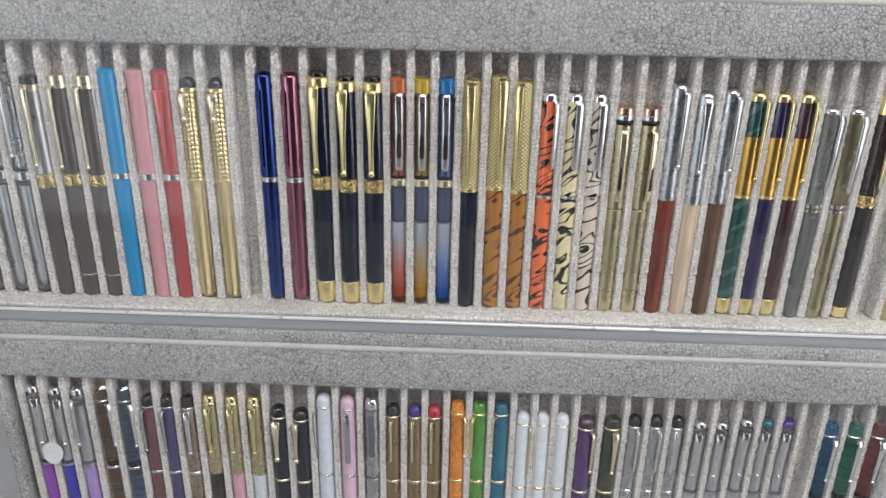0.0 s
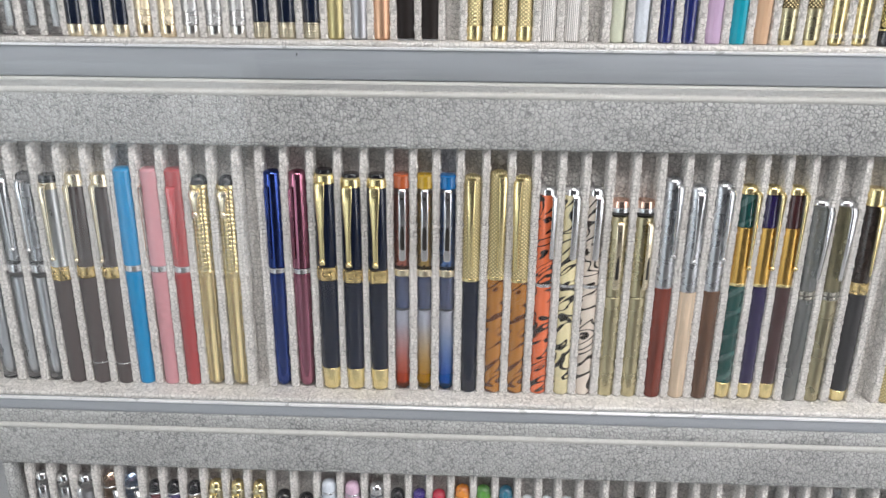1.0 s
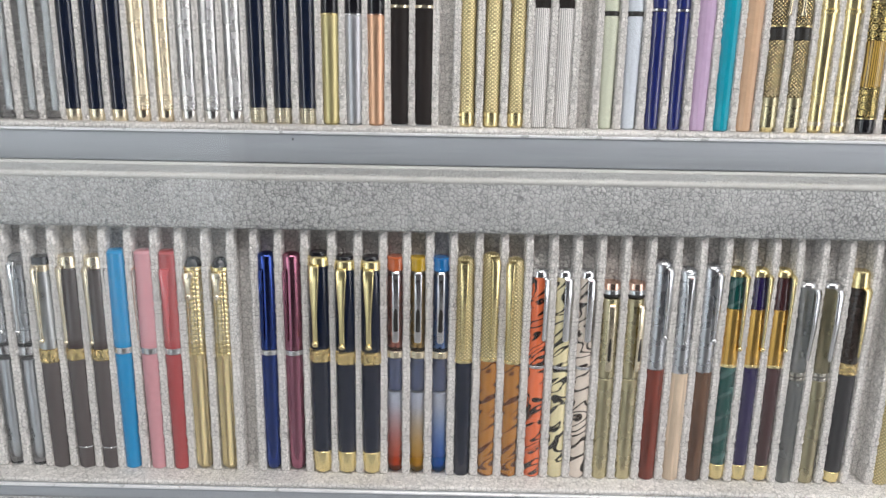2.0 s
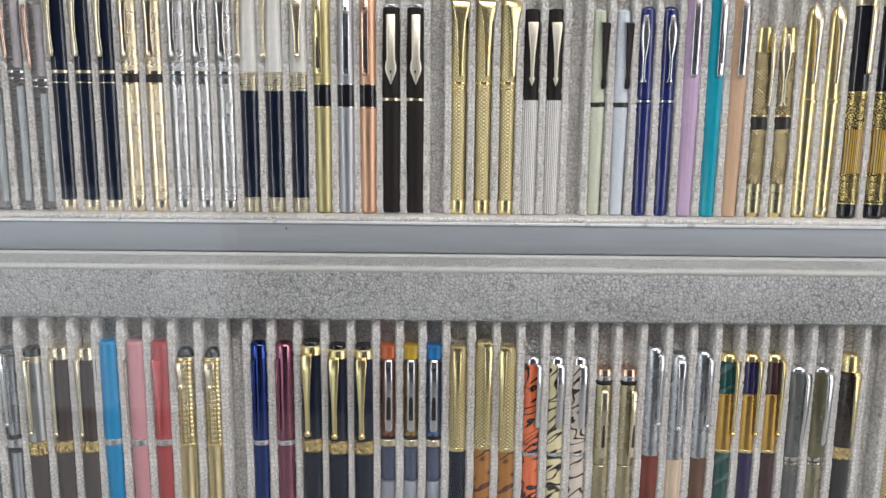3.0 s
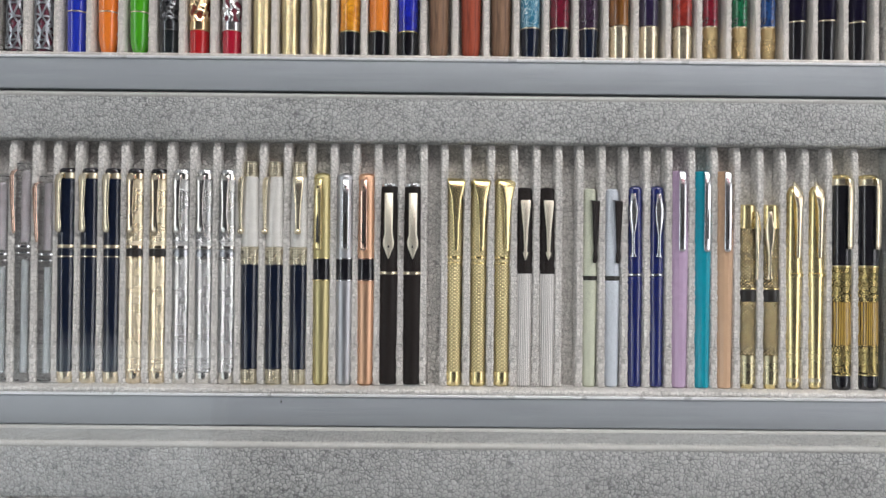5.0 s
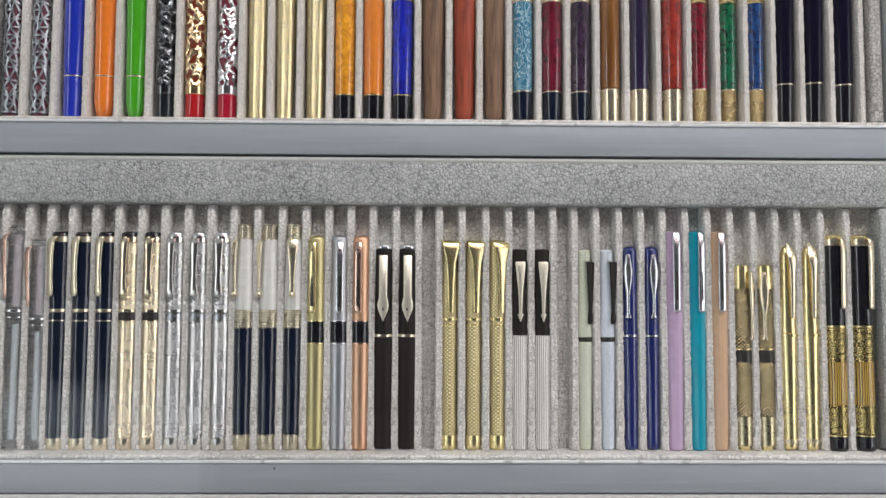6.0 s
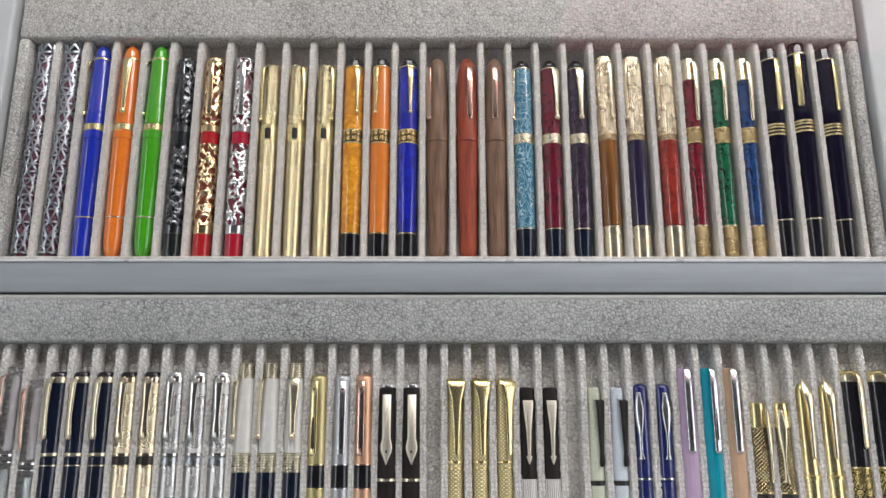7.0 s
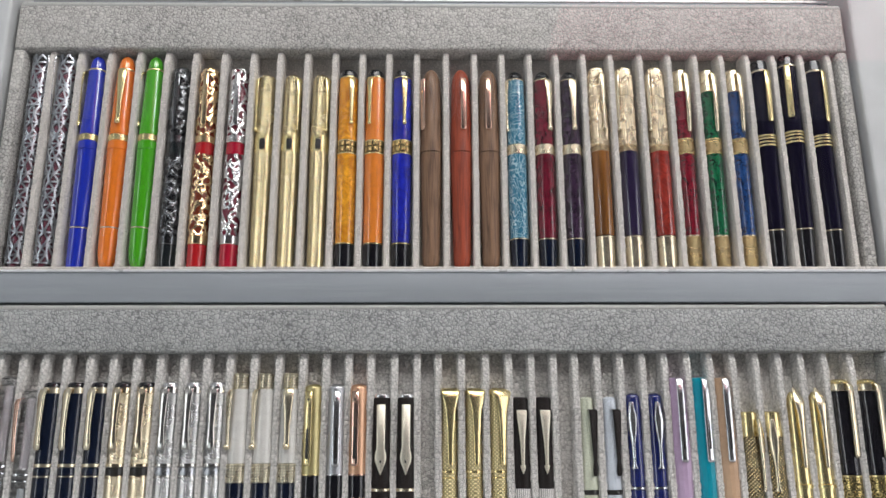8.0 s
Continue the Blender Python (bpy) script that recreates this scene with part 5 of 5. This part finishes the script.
VIOLET, INK, LILAC = (0.22, 0.05, 0.38), (0.03, 0.03, 0.36), (0.36, 0.24, 0.55)
d_specs = [
    ("vial_violet", vial("clear capped pen with violet barrel", VIOLET, "violet_paint", CHROME, CHROME), 20, 149),
    ("vial_ink", vial("clear capped pen with blue violet barrel", INK, "ink_blue_paint", CHROME, CHROME), 24, 148),
    ("vial_lilac", vial("clear capped pen with lilac barrel", LILAC, "lilac_barrel", CHROME, CHROME), -20, 148),
    ("amber_clear", solid_pen("translucent brown pen with silver clip", clear("brown_clear", (0.62, 0.46, 0.34)), "k", clear("brown_clear", (0.62, 0.46, 0.34)), CHROME), 50, 150),
    ("blue_clear", solid_pen("translucent blue pen with silver clip", clear("blue_clear", (0.42, 0.54, 0.74)), "k", clear("blue_clear", (0.42, 0.54, 0.74)), CHROME), 50, 150),
    ("wine_grey", solid_pen("wine coloured pen with black top", lacquer("wine_grey", (0.13, 0.05, 0.06), 0.25, 0.5), "k", BLACK, STEEL), -40, 146),
    ("indigo_grey", solid_pen("indigo pen with black top", lacquer("indigo_grey", (0.06, 0.05, 0.14), 0.25, 0.5), "k", BLACK, STEEL), -30, 146),
    ("bronze_grey", solid_pen("silver bronze pen with black top", metal("bronze_grey_metal", (0.45, 0.38, 0.30), 0.26), "k", BLACK, CHROME), 0, 146),
    ("gold_black", vial("gold capped pen with dark barrel", (0.03, 0.02, 0.02), "dark_barrel", GOLD, GOLD, OLIVE), -8, 146),
    ("gold_pink", vial("gold capped pen with pink barrel", (0.62, 0.34, 0.42), "pink_barrel", GOLD, GOLD, OLIVE), -4, 146),
    ("gold_white", vial("gold capped pen with white barrel", (0.60, 0.66, 0.72), "white_barrel", GOLD, GOLD, OLIVE), -4, 146),
    ("jet", solid_pen("jet black pen with silver gilt clip", NAVYBLACK, "k", BLACK, PALE, 5.9, "loop"), -12, 141),
    ("jet", None, -30, 139),
    ("ice_white", solid_pen("ice white pen with steel clip", lacquer("ice_white", (0.62, 0.68, 0.76), 0.2, 0.5), "k", lacquer("ice_white", (0.62, 0.68, 0.76), 0.2, 0.5), STEEL, 5.7, "fin", 98), -62, 151),
    ("blush", solid_pen("blush pink pen with dark inlaid clip", lacquer("blush_pink", (0.66, 0.46, 0.60), 0.2, 0.5), "k", lacquer("blush_pink", (0.66, 0.46, 0.60), 0.2, 0.5), GUN, 5.7, "bar", 98), 0, 150),
    ("silver_bar", solid_pen("silver grey pen with dark clip", GUN, "k", CHROME, lacquer("dark_grey_clip", (0.10, 0.11, 0.13), 0.3, 0.3), 5.5, "bar", 104), 0, 150),
    ("bronze_black", solid_pen("bronze pen with black top and gold rings", metal("bronze_satin", (0.42, 0.31, 0.19), 0.28), "k", BLACK, PALE, 5.4, "wire"), -8, 145),
    ("bronze_violet", solid_pen("bronze pen with violet top and gold rings", metal("bronze_satin", (0.42, 0.31, 0.19), 0.28), "k", lacquer("violet_top", (0.04, 0.02, 0.18), 0.2, 0.5), PALE, 5.4, "wire"), -14, 145),
    ("bronze_red", solid_pen("bronze pen with red top and gold rings", metal("bronze_satin", (0.42, 0.31, 0.19), 0.28), "k", lacquer("red_top", (0.42, 0.02, 0.05), 0.2, 0.5), PALE, 5.4, "wire"), -14, 145),
    ("tangerine", solid_pen("tangerine resin pen with gold clip", lacquer("tangerine", (0.62, 0.22, 0.02), 0.14, 0.7, (0.4, 0.11, 0.01), "marble"), "k", lacquer("tangerine", (0.62, 0.22, 0.02), 0.14, 0.7, (0.4, 0.11, 0.01), "marble"), GOLD, 5.6, "ball", 106), 48, 150),
    ("leaf_green", solid_pen("leaf green resin pen with gold clip", lacquer("leaf_green", (0.07, 0.25, 0.03), 0.14, 0.7, (0.03, 0.12, 0.02), "marble"), "k", lacquer("leaf_green", (0.07, 0.25, 0.03), 0.14, 0.7, (0.03, 0.12, 0.02), "marble"), GOLD, 5.6, "ball", 106), -44, 150),
    ("petrol", solid_pen("petrol blue resin pen with gold clip", lacquer("petrol_blue", (0.0, 0.12, 0.20), 0.14, 0.7, (0.0, 0.06, 0.11), "marble"), "k", lacquer("petrol_blue", (0.0, 0.12, 0.20), 0.14, 0.7, (0.0, 0.06, 0.11), "marble"), PALE, 5.6, "ball", 106), -58, 150),
    ("snow", solid_pen("snow white pen with pale gold clip", lacquer("snow_white", (0.68, 0.74, 0.80), 0.2, 0.5), "k", lacquer("snow_white", (0.68, 0.74, 0.80), 0.2, 0.5), PALE, 5.4, "wire", 98), 44, 142),
    ("snow", None, -52, 142),
    ("snow", None, 60, 142),
    ("purple_marble", solid_pen("purple marbled pen with pale gold clip", lacquer("purple_marble", (0.075, 0.025, 0.13), 0.14, 0.7, (0.04, 0.012, 0.08), "marble"), "k", lacquer("plum_dark_top", (0.05, 0.03, 0.06), 0.2, 0.5), PALE, 6.2, "ball"), 42, 141),
    ("moss", solid_pen("dark moss marbled pen with pale gold clip", lacquer("moss_marble", (0.03, 0.04, 0.022), 0.14, 0.7, (0.012, 0.016, 0.01), "marble"), "k", lacquer("moss_top", (0.02, 0.03, 0.018), 0.2, 0.5), PALE, 6.2, "ball"), 14, 142),
    ("silver_jet", solid_pen("silver pen with black domed top", GUN, "k", BLACK, CHROME, 5.0, "wire"), 20, 143),
    ("silver_jet", None, 24, 143), ("silver_jet", None, -12, 143),
    ("glass_a", vial("clear capped pen with silver barrel", (0.40, 0.42, 0.45), "silver_barrel", CHROME, CHROME), -16, 139), ("glass_a", None, -16, 139), ("glass_a", None, -10, 142),
    ("glass_teal", vial("clear capped pen with teal top", (0.35, 0.40, 0.42), "pale_teal_barrel", lacquer("teal_top", (0.01, 0.10, 0.14), 0.15, 0.6), CHROME), -14, 142),
    ("glass_violet", vial("clear capped pen with violet top", (0.38, 0.38, 0.45), "pale_violet_barrel", lacquer("violet_cap_top", (0.06, 0.02, 0.20), 0.15, 0.6), CHROME), -14, 142),
    ("ocean", solid_pen("translucent ocean blue pen with silver trim", clear("ocean_clear", (0.12, 0.46, 0.74)), "k", clear("ocean_clear", (0.12, 0.46, 0.74)), CHROME, 6.1, "ball"), 20, 143),
    ("jade", solid_pen("translucent jade green pen with silver trim", clear("jade_clear", (0.18, 0.64, 0.54)), "k", clear("jade_clear", (0.18, 0.64, 0.54)), CHROME, 6.1, "ball"), 20, 143),
    ("ruby", solid_pen("translucent ruby pen with silver trim", clear("ruby_clear", (0.78, 0.34, 0.34)), "k", clear("ruby_clear", (0.78, 0.34, 0.34)), CHROME, 6.1, "ball"), 10, 143),
]
seen_specs = {}
for x, (key, spec, turn, top) in zip(D_X, d_specs):
    seen_specs.setdefault(key, spec)
    ob = pen("d_" + key, seen_specs[key], x, BOTTOM, turn, 0, (top + 0.5) / 151.0)

# paper sticker on the first clear pen
bm = bmesh.new()
ringv = []
for i in range(18):
    a0 = 2 * math.pi * i / 18
    u = 7.2 * math.cos(a0) * (1 + 0.06 * math.sin(3 * a0))
    ringv.append(bm.verts.new((u * MM, (0.0025 * u * u) * MM, 9.5 * math.sin(a0) * MM)))
fc = bm.faces.new(ringv)
ex = bmesh.ops.extrude_face_region(bm, geom=[fc])
for v in [g for g in ex["geom"] if isinstance(g, bmesh.types.BMVert)]:
    v.co.y += 0.0003
bmesh.ops.recalc_face_normals(bm, faces=bm.faces[:])
st = new("price_sticker", mesh_of("price_sticker", bm, lacquer("white_paper", (0.72, 0.74, 0.74), 0.7, 0.0)))
st.matrix_basis = pose(-0.2575, -0.0665, -0.340, 0, 10, 0)
tagged(st, "blank white oval paper sticker on a clear pen", "sticker")


# ---- the tray above, of which only the pens' feet show ----
Z_X = [-268 + 14.6 * i for i in range(40)]
UPPER = tray("grey crackle leatherette tray on the highest shelf", 0.046, 0.4445, 0.606, 0.638, 0.0128, Z_X, 0.0045, 0.0016, "pens in the highest tray", 14.6)
shelf(0.441, 0.4275, 0.0315, "grey metal shelf above the tray of large pens")
rng = random.Random(4)
tints = [("blue_dark", (0.012, 0.02, 0.09)), ("black_dark", (0.012, 0.012, 0.016)), ("grey_mid", (0.13, 0.14, 0.17)), ("white_cool", (0.50, 0.52, 0.56)), ("teal_dark", (0.02, 0.06, 0.09)), ("straw", (0.42, 0.36, 0.16))]
z_pick = [2, 4, 2, 0, 4, 1, 0, 0, 4, 0, 1, 0, 1, 3, 1, 2, 2, 3, 0, 0, 3, 1, 1, 3, 3, 4, 2, 2, 2, 5, 5, 2, 3, 2, 1, 0, 1, 3, 1, 1]
for x, k in zip(Z_X, z_pick):
    nm, colour = tints[k]
    m = lacquer("upper_" + nm, colour, 0.18, 0.6)
    pen("upper_" + nm, ("fountain_pen", {0: "dark blue pen", 1: "black pen", 2: "silver grey pen", 3: "cool white pen", 4: "dark teal pen", 5: "straw gold pen"}[k] + " on the highest shelf", [
        S("ferrule", 0, 5, 4.4, 4.9, CHROME if k in (0, 1, 2) else m, 0.6), S("barrel", 5, 82, 5.0, 5.5, m), ring(83, 5.7, CHROME, 1.6), S("cap", 84, 140, 5.6, 5.2, m, 0.3, -3)], C("ball", 5.4, 134, 98, CHROME)), x, UPPER, rng.uniform(-40, 40))

# small dark chip on the edge of the shelf under the slim pens
chip = bmesh.new()
bmesh.ops.create_icosphere(chip, subdivisions=1, radius=0.0007)
bmesh.ops.scale(chip, vec=(0.8, 0.3, 1.5), verts=chip.verts[:])
speck = new("paint_chip", mesh_of("paint_chip", chip, DARKSLOT))
speck.location = (-0.083, -0.0145, -0.008)
tagged(speck, "tiny dark chip on the grey shelf strip", "chip")

# torn strips of clear tape lying over the silver pens
TAPE = clear("cloudy_tape", (0.96, 0.97, 0.98), 0.25)
for x, z, ln, tilt in ((-0.1290, 0.1135, 0.024, -82), (-0.1475, 0.0965, 0.020, 68), (-0.1240, 0.0880, 0.026, -87)):
    tp = new("tape_strip", mesh_of("tape_strip", box(-0.0006, 0.0006, -0.0001, 0.0001, -ln / 2, ln / 2), TAPE, False))
    tp.matrix_basis = pose(x, -0.0022, z, 0, tilt, 0)
    tagged(tp, "thin torn strip of cloudy clear tape", "tape")
